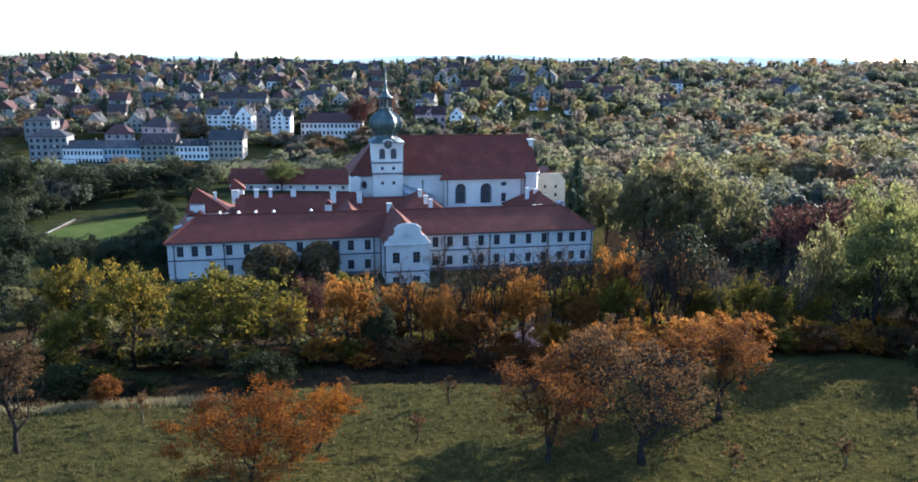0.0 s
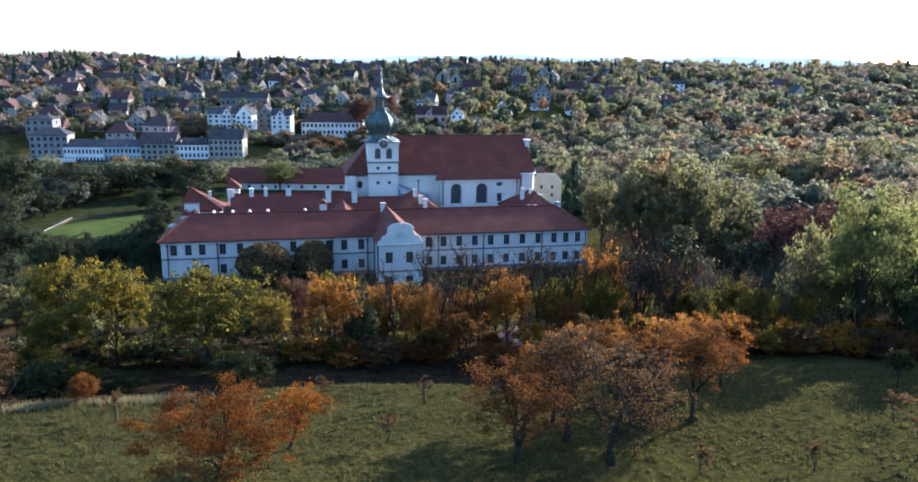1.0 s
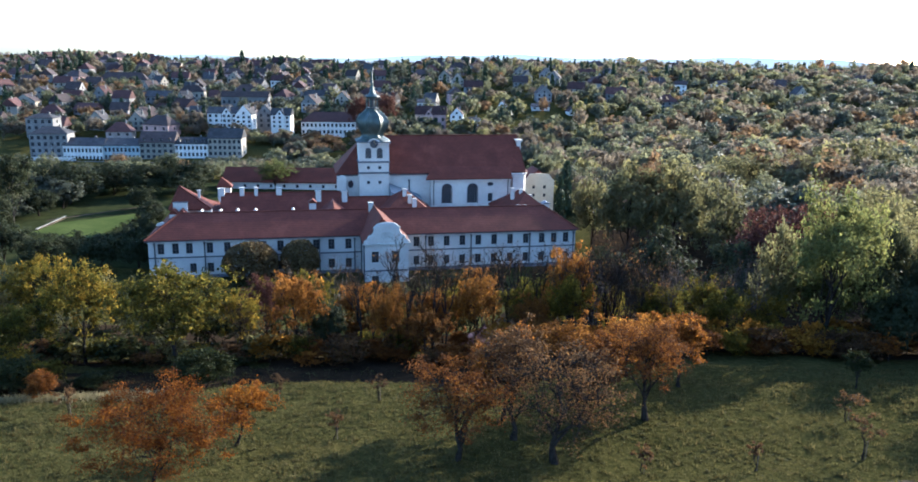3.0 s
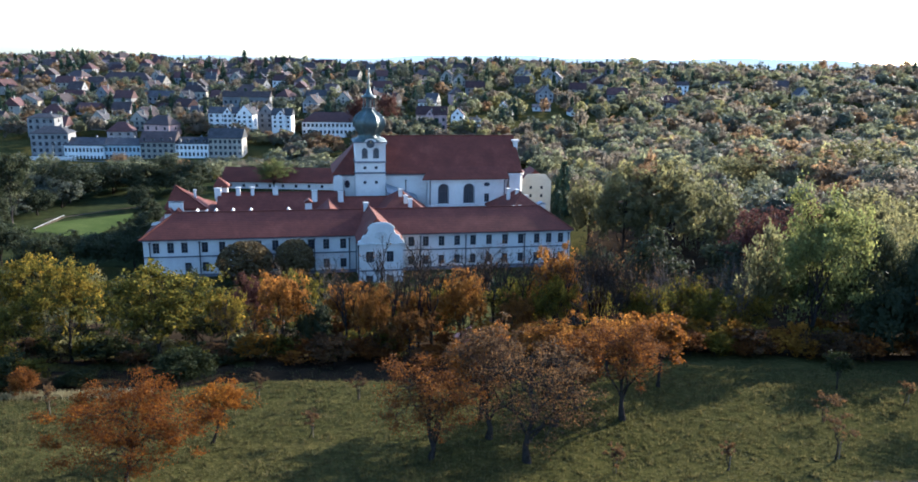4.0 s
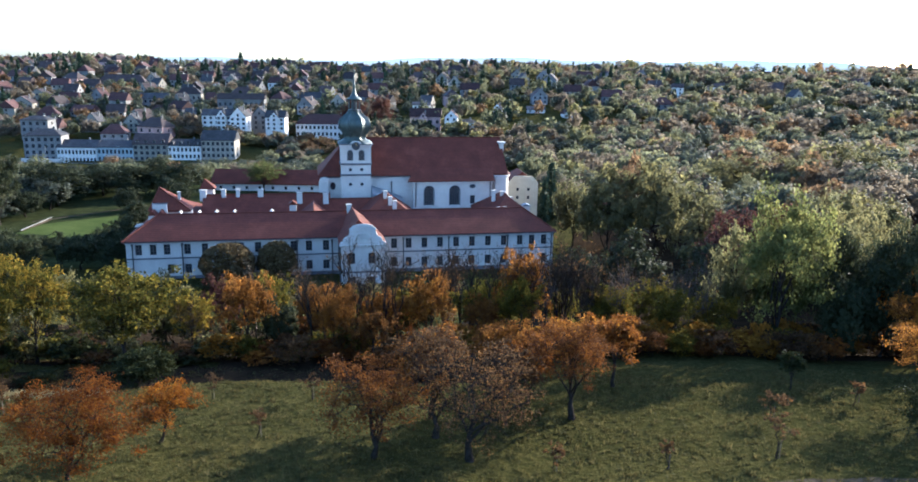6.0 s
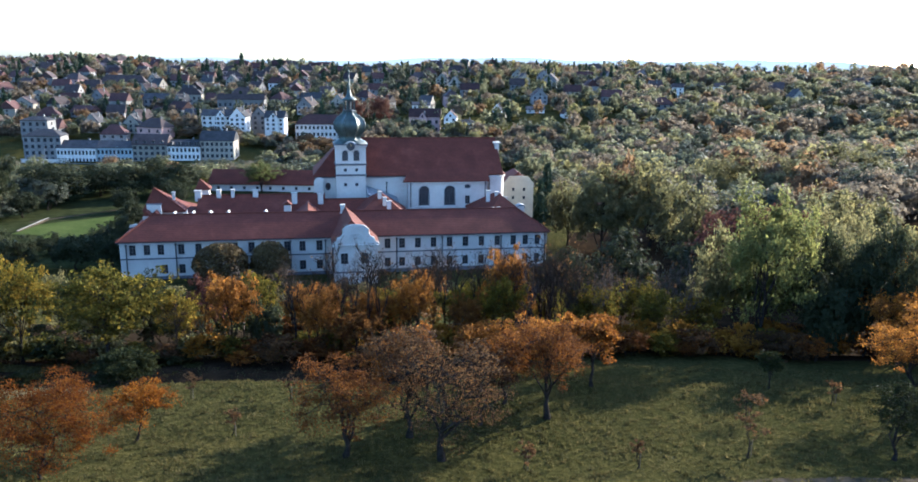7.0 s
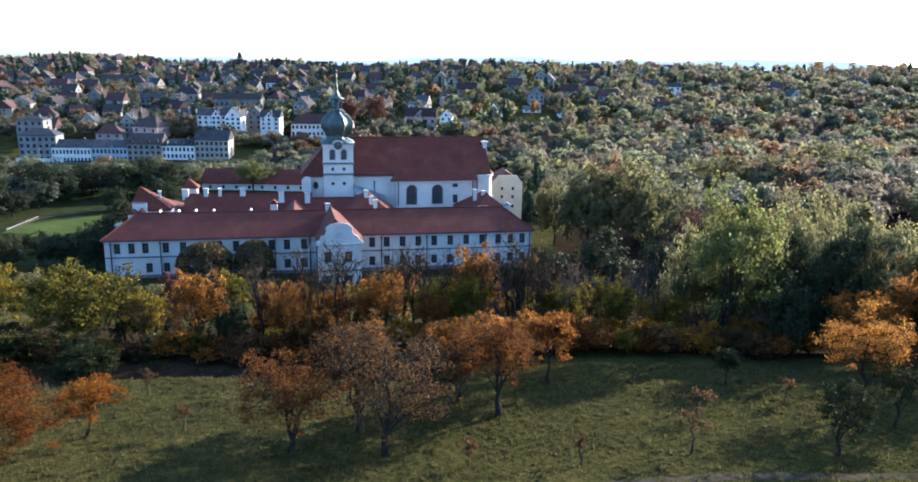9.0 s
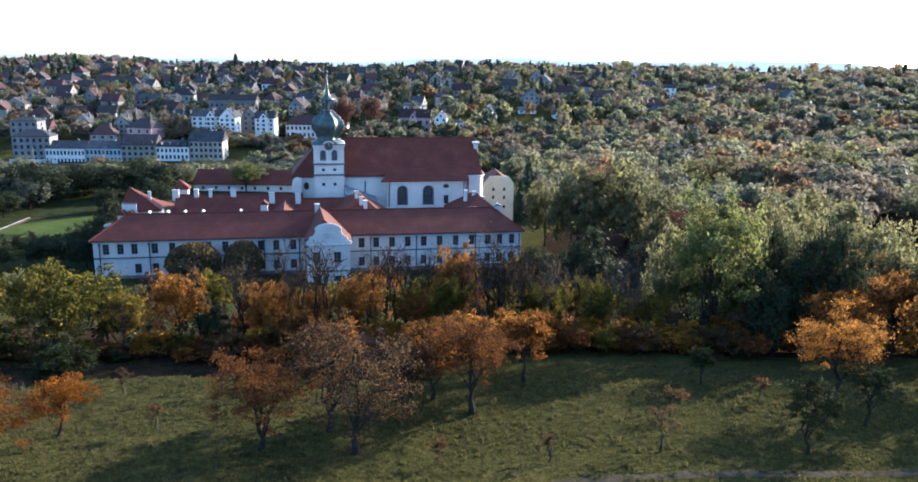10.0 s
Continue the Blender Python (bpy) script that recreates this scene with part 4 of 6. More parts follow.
# rounded east end and its pediment, and the west front
bm = bmesh.new()
lathe(bm, [(3.4, 4.0), (3.4, 19.4), (3.8, 19.6), (3.8, 20.1)], NX1 - 1.6, 43.6, 24)
part("wall", bm, WALL_WHITE, church, "rounded east end", smooth=False)
bm = bmesh.new()
lathe(bm, [(3.9, 20.15), (0.3, 23.6)], NX1 - 1.6, 43.6, 24)
part("roof", bm, ROOF_RED, church)
part("pier", boxed(86.6, 89.6, 37.4, 40.2, 4.0, 19.9), WALL_WHITE, church, "white corner pier of the choir")
part("cornice", boxed(86.3, 89.9, 37.1, 40.5, 19.9, 20.35), WALL_WHITE, church)
bm = bmesh.new()
box(bm, 89.2, 90.3, 43.8, 45.2, 24.0, 28.3), box(bm, 89.0, 90.6, 43.6, 45.4, 28.3, 28.55), box(bm, 88.85, 90.75, 43.4, 45.6, 28.55, 28.8)
part("gable_pier", bm, WALL_WHITE, church, "white pier at the end of the ridge")
bm = bmesh.new()
slab_outline(bm, [(1.2, 0), (1.3, 0.4), (0.7, 0.9), (0, 1.1)], 41.2, 37.4, 37.9, NE - 1.2)
part("gable", bm, WALL_WHITE, church)
part("pier", boxed(39.8, 42.2, 37.2, 38.59, 4.0, NE - 1.2), WALL_WHITE, church)
round_window(43.4, NF, 18.0, 0.6, 0.9, church)

# tower
TX0, TX1, TY0, TY1 = 45.5, 53.1, 35.9, 43.4
TC, TM = (TX0 + TX1) / 2, (TY0 + TY1) / 2
tower = part("tower", boxed(TX0, TX1, TY0, TY1, 4.0, 28.6), WALL_WHITE, church, "square white bell tower")
for z, o, h, mt in ((21.05, 0.22, 0.42, WALL_TRIM), (23.85, 0.28, 0.42, WALL_TRIM), (28.6, 0.35, 0.4, WALL_WHITE), (29.0, 0.6, 0.25, WALL_TRIM)):
    part("cornice", boxed(TX0 - o, TX1 + o, TY0 - o, TY1 + o, z, z + h), mt, tower)
for x0 in (TX0 - 0.08, TX1 - 0.92):
    part("pilaster", boxed(x0, x0 + 1.0, TY0 - 0.12, TY0 - 0.003, 24.26, 28.58), WALL_WHITE, tower)


def belfry_window(cx, y, z0, z1, r, parent, turn=0):
    bm = bmesh.new()
    pts = [(r, 0), (r, z1 - z0 - r)] + [(r * math.cos(i / 8 * math.pi), z1 - z0 - r + r * math.sin(i / 8 * math.pi)) for i in range(1, 8)] + [(-r, z1 - z0 - r), (-r, 0)]
    f = [bm.verts.new((x, -0.04, z)) for x, z in pts]
    g = [bm.verts.new((x, 0.02, z)) for x, z in pts]
    bm.faces.new(f)
    for i in range(len(pts)):
        j = (i + 1) % len(pts)
        bm.faces.new((f[i], f[j], g[j], g[i]))
    bmesh.ops.recalc_face_normals(bm, faces=bm.faces)
    m = pose(cx, y, z0, 0, 0, turn)
    bmesh.ops.transform(bm, matrix=m, verts=bm.verts)
    w = part("belfry_window", bm, METAL_DARK, parent, "dark louvred belfry opening")
    pth = [(np.array((x * 1.12, -0.05, z)), 0.12) for x, z in pts]
    s = mesh_part("surround", tubes([pth], 5), WALL_TRIM, w)
    s.matrix_basis = m
    for k in range(6):
        zz = 0.2 + k * (z1 - z0 - 0.6) / 6
        lv = part("louvre", boxed(-r + 0.05, r - 0.05, -0.12, -0.045, zz, zz + 0.1), METAL_DARK, w)
        lv.matrix_basis = m


for cx in (TC - 1.45, TC + 1.45):
    belfry_window(cx, TY0, 25.0, 27.6, 0.58, church)
for yy in (TM - 1.45, TM + 1.45):
    belfry_window(TX1, yy, 25.0, 27.6, 0.58, church, 90)
for z in (22.6, 18.8):
    for cx in (TC - 1.45, TC + 1.45):
        round_window(cx, TY0, z, 0.32, 0.32, church)
# clock under a curved cornice
bm = bmesh.new()
slab_outline(bm, [(1.7, 0), (1.5, 0.45), (1.05, 0.85), (0.5, 1.05), (0, 1.1)], TC, TY0 - 0.55, TY0 - 0.2, 28.95)
part("pediment", bm, STONE_PALE, tower, "curved cornice over the clock")
bm = bmesh.new()
ring = [bm.verts.new((TC + 1.0 * math.cos(i * math.pi / 12), TY0 - 0.74, 28.75 + 1.0 * math.sin(i * math.pi / 12))) for i in range(24)]
back = [bm.verts.new((v.co.x, TY0 - 0.3, v.co.z)) for v in ring]
bm.faces.new(ring)
for i in range(24):
    bm.faces.new((ring[i], ring[(i + 1) % 24], back[(i + 1) % 24], back[i]))
bmesh.ops.recalc_face_normals(bm, faces=bm.faces)
clock = part("clock", bm, METAL_DARK, church, "dark round clock face with gilt pointers")
mesh_part("clock_ring", tubes([[(np.array((TC + 1.0 * math.cos(i * math.pi / 12), TY0 - 0.75, 28.75 + 1.0 * math.sin(i * math.pi / 12))), 0.06) for i in range(25)]], 5), WALL_TRIM, clock)
part("clock_pointer", boxed(TC - 0.04, TC + 0.04, TY0 - 0.8, TY0 - 0.76, 28.95, 29.6), GOLD, clock)
part("clock_pointer", boxed(TC, TC + 0.42, TY0 - 0.8, TY0 - 0.76, 28.91, 28.99), GOLD, clock)
# onion dome: an eight-lobed bulb, a lantern and a spire
DOME = [(4.5, 29.25), (4.3, 29.55), (3.5, 30.0), (2.9, 30.5), (2.95, 31.1), (3.5, 31.9), (4.1, 32.8), (4.35, 33.7), (4.25, 34.5), (3.75, 35.4), (2.9, 36.1), (2.15, 36.6), (1.75, 37.0), (1.7, 37.5)]
bm = bmesh.new()
rings, n = [], 64
for r, z in DOME:
    rr = []
    for i in range(n):
        a = 2 * math.pi * (i + 0.5) / n
        lobe = 1.0 - 0.17 * abs(math.cos(4 * a))
        sq = min(1 / max(abs(math.cos(a)), abs(math.sin(a))), 1.25) if z < 30 else 1.0
        rr.append(bm.verts.new((TC + r * lobe * sq * math.cos(a), TM + r * lobe * sq * math.sin(a), z)))
    rings.append(rr)
for a, b in zip(rings, rings[1:]):
    for i in range(n):
        bm.faces.new((a[i], a[(i + 1) % n], b[(i + 1) % n], b[i]))
bm.faces.new(rings[-1])
dome = part("onion_dome", bm, COPPER, church, "patinated copper onion dome", smooth=True)
paths = []
for k in range(8):
    a = math.pi / 4 * k + math.pi / 8
    paths.append([(np.array((TC + r * 1.0 * math.cos(a), TM + r * 1.0 * math.sin(a), z)), 0.15) for r, z in DOME[3:]])
for pth in paths:
    mesh_part("rib", tubes([pth], 5), COPPER, dome)
lantern = part("lantern", lathe(bmesh.new(), [(1.75, 37.4), (1.75, 37.7), (0.75, 37.75), (0.75, 40.3)], TC, TM, 8), METAL_DARK, church, "open lantern above the dome")
for k in range(8):
    a = math.pi / 4 * k + math.pi / 8
    part("column", boxed(TC + 1.4 * math.cos(a) - 0.16, TC + 1.4 * math.cos(a) + 0.16, TM + 1.4 * math.sin(a) - 0.16, TM + 1.4 * math.sin(a) + 0.16, 37.7, 40.3), COPPER, lantern)
part("lantern_roof", lathe(bmesh.new(), [(1.6, 40.1), (1.95, 40.3), (1.9, 40.5), (1.15, 40.9), (0.65, 41.6), (0.42, 42.6), (0.34, 43.6), (0.4, 43.8), (0.26, 44.0), (0.2, 45.6), (0.12, 47.0)], TC, TM, 16), COPPER, church, smooth=True)
finial = part("finial", lathe(bmesh.new(), [(0.04, 46.95), (0.26, 47.1), (0.33, 47.35), (0.26, 47.6), (0.04, 47.75)], TC, TM, 12), COPPER, church, "darkened metal ball and cross", smooth=True)
part("cross", boxed(TC - 0.06, TC + 0.06, TM - 0.06, TM + 0.06, 47.7, 49.1), COPPER, finial)
part("cross_arm", boxed(TC - 0.45, TC + 0.45, TM - 0.05, TM + 0.05, 48.4, 48.53), COPPER, finial)

# ---- outbuildings and town ----
def house(x, y, turn, w, d, z, h, rh, wall, roof, style="gable", storeys=2, cols=4, label="", group="houses on the hillside", rows_from=0.9, simple=True, dormers=0, name="house"):
    """A house on its plot: walls, roof, chimney and rows of windows on the front and one end."""
    e = thing(name, pose(x, y, z, 0, 0, turn), label, "house", group)
    part("wall", boxed(-w / 2, w / 2, -d / 2, d / 2, -3.5, h), WALL_TOWN[wall], e)
    o = 0.45
    eaves = (-w / 2 - o, w / 2 + o, -d / 2 - o, d / 2 + o, h + 0.1)
    if style == "hip":
        k = min(d, w) * 0.42
        r = ((-w / 2 + k, 0), (w / 2 - k, 0), h + rh) if w >= d else ((0, -d / 2 + k), (0, d / 2 - k), h + rh)
    elif style == "front":
        r = ((0, -d / 2 - o + 0.01), (0, d / 2 + o - 0.01), h + rh)
        bm = bmesh.new()
        f = [bm.verts.new(p) for p in ((-w / 2, -d / 2 - 0.005, h), (w / 2, -d / 2 - 0.005, h), (0, -d / 2 - 0.005, h + rh * 0.96), (-w / 2, -d / 2 + 0.3, h), (w / 2, -d / 2 + 0.3, h), (0, -d / 2 + 0.3, h + rh * 0.96))]
        for q in ((0, 1, 2), (5, 4, 3), (1, 4, 5, 2), (3, 0, 2, 5)):
            bm.faces.new([f[i] for i in q])
        part("gable", bm, WALL_TOWN[wall], e)
        eaves = (-w / 2 - o, w / 2 + o, -d / 2 + 0.02, d / 2 + o, h + 0.1)
        r = ((0, -d / 2 + 0.03), (0, d / 2), h + rh)
    else:
        r = ((-w / 2 - o + 0.02, 0), (w / 2 + o - 0.02, 0), h + rh)
    part("roof", roof_shell(bmesh.new(), eaves, r, 0.2), ROOF_TOWN[roof], e)
    cx = w * 0.22
    part("chimney", boxed(cx - 0.4, cx + 0.4, 0.3, 1.0, h + 0.1, h + rh + 0.9), WALL_TOWN["grey"], e)
    sh = (h - 0.4) / storeys
    for s in range(storeys):
        for c in range(cols):
            wx = -w / 2 + w * (c + 0.5) / cols
            ww, wh = min(1.4, w / cols * 0.55), min(1.9, sh * 0.55)
            z0 = s * sh + rows_from
            if simple:
                simple_window(e, wx, -d / 2, z0, ww, wh)
            else:
                window_part(e, wx - ww / 2, wx + ww / 2, z0, z0 + wh, -d / 2 - 0.3, bars=(1, 1), deep=0.27, trim=WALL_TOWN["white"])
    if style == "front":
        simple_window(e, 0, -d / 2, h + 0.3, 1.1, 1.4)
    for s in range(min(storeys, 2)):
        simple_window(e, w / 2, 0.0, s * sh + rows_from, 1.1, 1.5, 90)
    for k in range(dormers):
        dx = -w / 2 + w * (k + 0.5) / dormers
        dm = part("dormer", boxed(dx - 0.7, dx + 0.7, -d / 2 + 0.5, -d / 2 + 2.6, h + 0.2, h + 1.7), WALL_TOWN["grey"], e)
        part("dormer_roof", roof_shell(bmesh.new(), (dx - 0.9, dx + 0.9, -d / 2 + 0.3, -d / 2 + 3.2, h + 1.75), ((dx, -d / 2 + 0.32), (dx, -d / 2 + 3.18), h + 2.3), 0.1), ROOF_TOWN[roof], dm)
        simple_window(dm, dx, -d / 2 + 0.5, h + 0.6, 0.8, 0.9)
    return e


SIMPLE = {}


def simple_window(parent, x, y, z, w, h, turn=0):
    """A small window of a far house: pane in a raised frame."""
    key = (round(w, 1), round(h, 1))
    if key not in SIMPLE:
        a, b = w / 2, h
        me_ = bpy.data.meshes.new("window")
        bm = boxed(-a, a, -0.05, 0.03, 0, b)
        bm.to_mesh(me_), bm.free()
        me_.materials.append(GLASS)
        fr = bpy.data.meshes.new("frame")
        bm = bmesh.new()
        box(bm, -a - 0.12, -a, -0.09, 0.02, -0.12, b + 0.12), box(bm, a, a + 0.12, -0.09, 0.02, -0.12, b + 0.12)
        box(bm, -a, a, -0.09, 0.02, b, b + 0.12), box(bm, -a, a, -0.12, 0.02, -0.12, 0)
        bm.to_mesh(fr), bm.free()
        fr.materials.append(WALL_TOWN["white"])
        SIMPLE[key] = (me_, fr)
    o = new("window", SIMPLE[key][0])
    o.parent = parent
    o.matrix_basis = pose(x, y, z, 0, 0, turn)
    return o


ROW = "terrace along the main street"
house(-211, 378, 12, 17.4, 12, -1.0, 13.0, 3.2, "grey", "grey", "hip", 4, 6, "tall grey-white corner house with dark roof", ROW)
house(-194, 379, 5, 19.0, 12, -1.4, 7.9, 3.4, "white", "grey", "gable", 2, 11, "white two-storey terrace house with dark roof", ROW)
house(-175.6, 381, 5, 17.3, 12, -0.8, 7.5, 3.1, "blue", "grey", "gable", 2, 9, "pale blue two-storey terrace house", ROW)
house(-159, 383, 6, 16.6, 12, -0.3, 8.6, 5.0, "cream", "brown", "gable", 3, 6, "cream three-storey terrace house with brown roof", ROW, dormers=4)
house(-143, 386, 6, 15.8, 12, 0.6, 7.0, 2.9, "white", "grey", "gable", 2, 8, "white terrace house with small dormers", ROW, dormers=4)
house(-127, 389, 6, 16.4, 12, 1.1, 9.2, 4.6, "cream", "grey", "gable", 3, 7, "cream three-storey terrace house with dark roof", ROW)
VILLA = "white villas above the street"
house(-145, 439, 4, 16.5, 10, 10.9, 8.1, 3.4, "white", "grey", "gable", 3, 5, "broad white villa with dark roof", VILLA)
house(-142, 434.6, 4, 5, 3, 10.9, 8.1, 3.2, "white", "grey", "front", 3, 2, "white gabled bay of the villa", VILLA)
house(-131.8, 436, 4, 9.0, 11, 11.0, 7.6, 5.4, "white", "grey", "front", 3, 3, "white villa with a steep front gable", VILLA)
house(-113.6, 445, 4, 11.0, 10, 10.4, 7.6, 3.8, "white", "grey", "gable", 3, 3, "white villa with dark hipped roof", VILLA)
house(-113.6, 440.4, 4, 5.2, 3, 10.4, 7.6, 3.0, "white", "grey", "front", 3, 1, "white gabled bay of the villa", VILLA)
house(-126, 456, 4, 8.4, 9, 9.6, 9.0, 4.7, "grey", "grey", "front", 3, 2, "grey villa with a front gable", VILLA)
house(-89, 468, 7, 36.2, 15, 1.2, 12.0, 5.4, "white", "red", "hip", 3, 15, "long white school building with red hipped roof", "public buildings", 1.4, name="school_building")
house(-31, 480, 0, 18.5, 11, 8.6, 9.1, 4.9, "pink", "red", "gable", 2, 5, "pink villa with red roof")
house(-32, 474, 0, 5, 3, 8.6, 8.6, 3.4, "pink", "red", "front", 2, 1, "pink gabled bay of the villa")
house(-15, 475, 0, 7.6, 9, 9.8, 8.2, 4.0, "white", "red", "front", 3, 2, "narrow white house with front gable")
house(-5.5, 476, 0, 9, 8, 9.0, 6.2, 1.5, "white", "grey", "hip", 2, 3, "low white house with flat roof")
SPOTS = [
    (-38, 525, 11.6, 15.5, 6.7, 2.0, "white", "grey", "gable"), (-228, 401, 13.7, 11.0, 6.7, 2.0, "grey", "grey", "hip"), (-160, 527, 30.7, 14, 10, 3.6, "grey", "brown", "gable"),
    (59, 527, 6.2, 12.5, 5.3, 3.5, "white", "red", "front"), (-323, 566, 15, 14, 7.8, 5.2, "cream", "brown", "front"), (-290, 546, 12.4, 14, 6.2, 5.4, "cream", "red", "gable"),
    (-278, 566, 10.7, 14, 8.3, 6.0, "grey", "red", "front"), (-239, 516, 11.7, 12.5, 9.7, 5.1, "grey", "red", "gable"), (-299, 647, 36.9, 24, 6.3, 6.0, "grey", "brown", "hip"),
    (-237, 566, 21.3, 14, 7.4, 3.9, "grey", "grey", "gable"), (-215, 576, 17.3, 16, 8.6, 4.8, "cream", "brown", "hip"),
]
MORE = [
    (-169, 646, 12.0, 24, 7.5, 4.5, "white", "red", "gable"), (-119, 566, 18.9, 16.5, 7.3, 3.9, "cream", "grey", "gable"), (13, 545, 6, 15, 4.3, 3.7, "white", "brown", "front"),
    (39, 545, 12, 15, 4.5, 2.1, "white", "grey", "gable"), (-133, 656, 12.1, 23, 4.8, 4.6, "white", "red", "front"), (157, 646, 9.3, 27, 6.1, 3.1, "white", "brown", "gable"),
    (139, 706, 15.3, 31, 5.3, 3.4, "cream", "brown", "gable"), (201, 686, 17.2, 27, 5.9, 3.3, "white", "brown", "hip"), (-94, 646, 23.8, 24, 4.9, 3.6, "grey", "grey", "gable"),
    (-311, 526, 14, 11, 7.7, 4.8, "cream", "brown", "front"), (-258, 506, 15.3, 9.5, 5.6, 4.2, "grey", "red", "gable"), (-214, 526, 19.8, 9, 4.9, 4.7, "cream", "red", "hip"),
]
TOWN_LABEL = {"white": "white rendered", "cream": "cream rendered", "grey": "grey rendered", "pink": "pink rendered", "red": "red tiled", "brown": "brown tiled", "grey_": "dark slate"}


def town_label(wall, roof, style):
    return f"{TOWN_LABEL[wall]} house with {TOWN_LABEL['grey_' if roof == 'grey' else roof]} {'front gable' if style == 'front' else 'hipped roof' if style == 'hip' else 'saddle roof'}"


taken = [(-211, 378), (-194, 379), (-175, 381), (-159, 383), (-143, 386), (-127, 389), (-145, 439), (-131, 436), (-113, 445), (-126, 456), (-100, 468), (-78, 468), (-31, 480), (-15, 475), (-5, 476)]
rnd = random.Random(5)
for x, y, w, z, h, rh, wl, rf, st in SPOTS + MORE:
    house(x, y, rnd.uniform(-14, 14), w, min(11, max(8, w * 0.75)), z, h, rh, wl, rf, st, 2, max(2, int(w / 3.4)), town_label(wl, rf, st))
    taken.append((x, y))
# the rest of the hillside town, copied from a few built houses
protos = []
for k, (w, d, h, rh, wl, rf, st) in enumerate(((12, 10, 5.4, 5.2, "cream", "red", "gable"), (11, 11, 5.8, 5.6, "grey", "brown", "front"), (13, 11, 5.4, 5.0, "grey", "red", "hip"), (14, 10, 6.4, 5.0, "grey", "red", "gable"), (10, 11, 5.2, 5.6, "cream", "brown", "front"), (16, 11, 6.8, 4.8, "pink", "brown", "hip"), (11, 10, 5.4, 5.0, "grey", "brown", "gable"), (9, 9, 5.8, 5.4, "cream", "grey", "front"))):
    protos.append((w, d, h, rh, wl, rf, st))
built = {}
for iy in range(17):
    y = 418 + iy * 27
    for ix in range(60):
        x = -0.66 * y + ix * 21 + rnd.uniform(-6, 6) + (iy % 2) * 9
        yy = y + rnd.uniform(-8, 8)
        share = x / y
        dens = 0.8 if share < -0.12 else 0.55 if share < 0.08 else 0.3 if share < 0.25 and y > 520 else 0.08 if share < 0.5 and y > 600 else 0.0
        if y < 500 and share > -0.25:
            dens = 0.0
        if share > 0.75 or rnd.random() > dens or any(abs(x - a) < 19 and abs(yy - b) < 19 for a, b in taken):
            continue
        if -112 < x < -10 and yy < 545:
            continue
        k = rnd.randrange(len(protos))
        turn = rnd.choice((-28, -12, 0, 8, 18, 75, 95, -80)) + rnd.uniform(-6, 6)
        zz = height(x, yy)
        taken.append((x, yy))
        if k not in built:
            w, d, h, rh, wl, rf, st = protos[k]
            built[k] = house(x, yy, turn, w, d, zz, h, rh, wl, rf, st, 2, 3, town_label(wl, rf, st))
        else:
            copy_thing(built[k], pose(x, yy, zz, 0, 0, turn))

# long barn behind the church, and the yellow gabled house beyond the choir
barn = thing("barn", pose(-69, 283, 3.0, 0, 0, 3), "long low farm range with red tiled roof", "barn")
part("wall", boxed(-22, 22, -5, 5, -2, 2.6), WALL_WHITE, barn)
part("roof", roof_shell(bmesh.new(), (-22.6, 22.6, -5.7, 5.7, 2.8), ((-22.2, 0), (22.2, 0), 7.4)), ROOF_RED, barn)
for k in range(9):
    simple_window(barn, -19 + k * 4.75, -5, 0.7, 1.0, 1.1)
prelate = thing("gatehouse", pose(19.9, 231, 4.0, 0, 0, 8), "pale yellow gabled building with red roof", "house")
part("wall", boxed(-4.4, 4.4, -5, 9, -1, 11.2), WALL_TOWN["pale"], prelate)
bm = bmesh.new()
slab_outline(bm, [(4.4, 0), (4.4, 0.7), (2.7, 2.7), (0, 2.8)], 0, -5.005, -4.6, 11.2)
part("gable", bm, WALL_TOWN["pale"], prelate)
part("roof", roof_shell(bmesh.new(), (-4.9, 4.9, -4.5, 9.6, 11.3), ((0, -3.2), (0, 6), 14.9)), ROOF_RED, prelate)
for a, b in ((-1.6, 9.6), (1.6, 9.6), (-1.6, 7.2), (1.6, 7.2), (-1.6, 4.4), (1.6, 4.4)):
    simple_window(prelate, a, -5.0, b, 0.7, 0.9)
for x, y, w, d, turn in ((44, 238, 16, 9, 20), (70, 226, 14, 9, 35)):
    b = thing("outbuilding", pose(x, y, height(x, y), 0, 0, turn), "low farm building with red tiled roof among trees", "shed", "farm buildings by the church")
    part("wall", boxed(-w / 2, w / 2, -d / 2, d / 2, -2, 3.2), WALL_WHITE, b)
    part("roof", roof_shell(bmesh.new(), (-w / 2 - 0.5, w / 2 + 0.5, -d / 2 - 0.5, d / 2 + 0.5, 3.3), ((-w / 2, 0), (w / 2, 0), 6.6)), ROOF_RED, b)
# little garden house with a tiled roof among the trees
hut = thing("garden_house", pose(5.9, 85.2, 16.6, 0, 0, -18) @ Matrix.Scale(0.85, 4), "small garden house, sunlight put into its tile colour", "shed")
part("wall", boxed(-2.0, 2.0, -1.7, 1.7, -1.5, 1.7), WALL_TOWN["cream"], hut)
part("roof", roof_shell(bmesh.new(), (-2.5, 2.5, -2.4, 2.4, 1.8), ((0, -1.9), (0, 1.9), 3.5), 0.14), ROOF_HUT, hut)
simple_window(hut, -0.9, -1.7, 0.4, 0.8, 0.9)
simple_window(hut, 0.9, -1.7, 0.4, 0.8, 0.9)
ridge_cap(0, -1.9, 3.5, 0, 1.9, 3.5, hut)

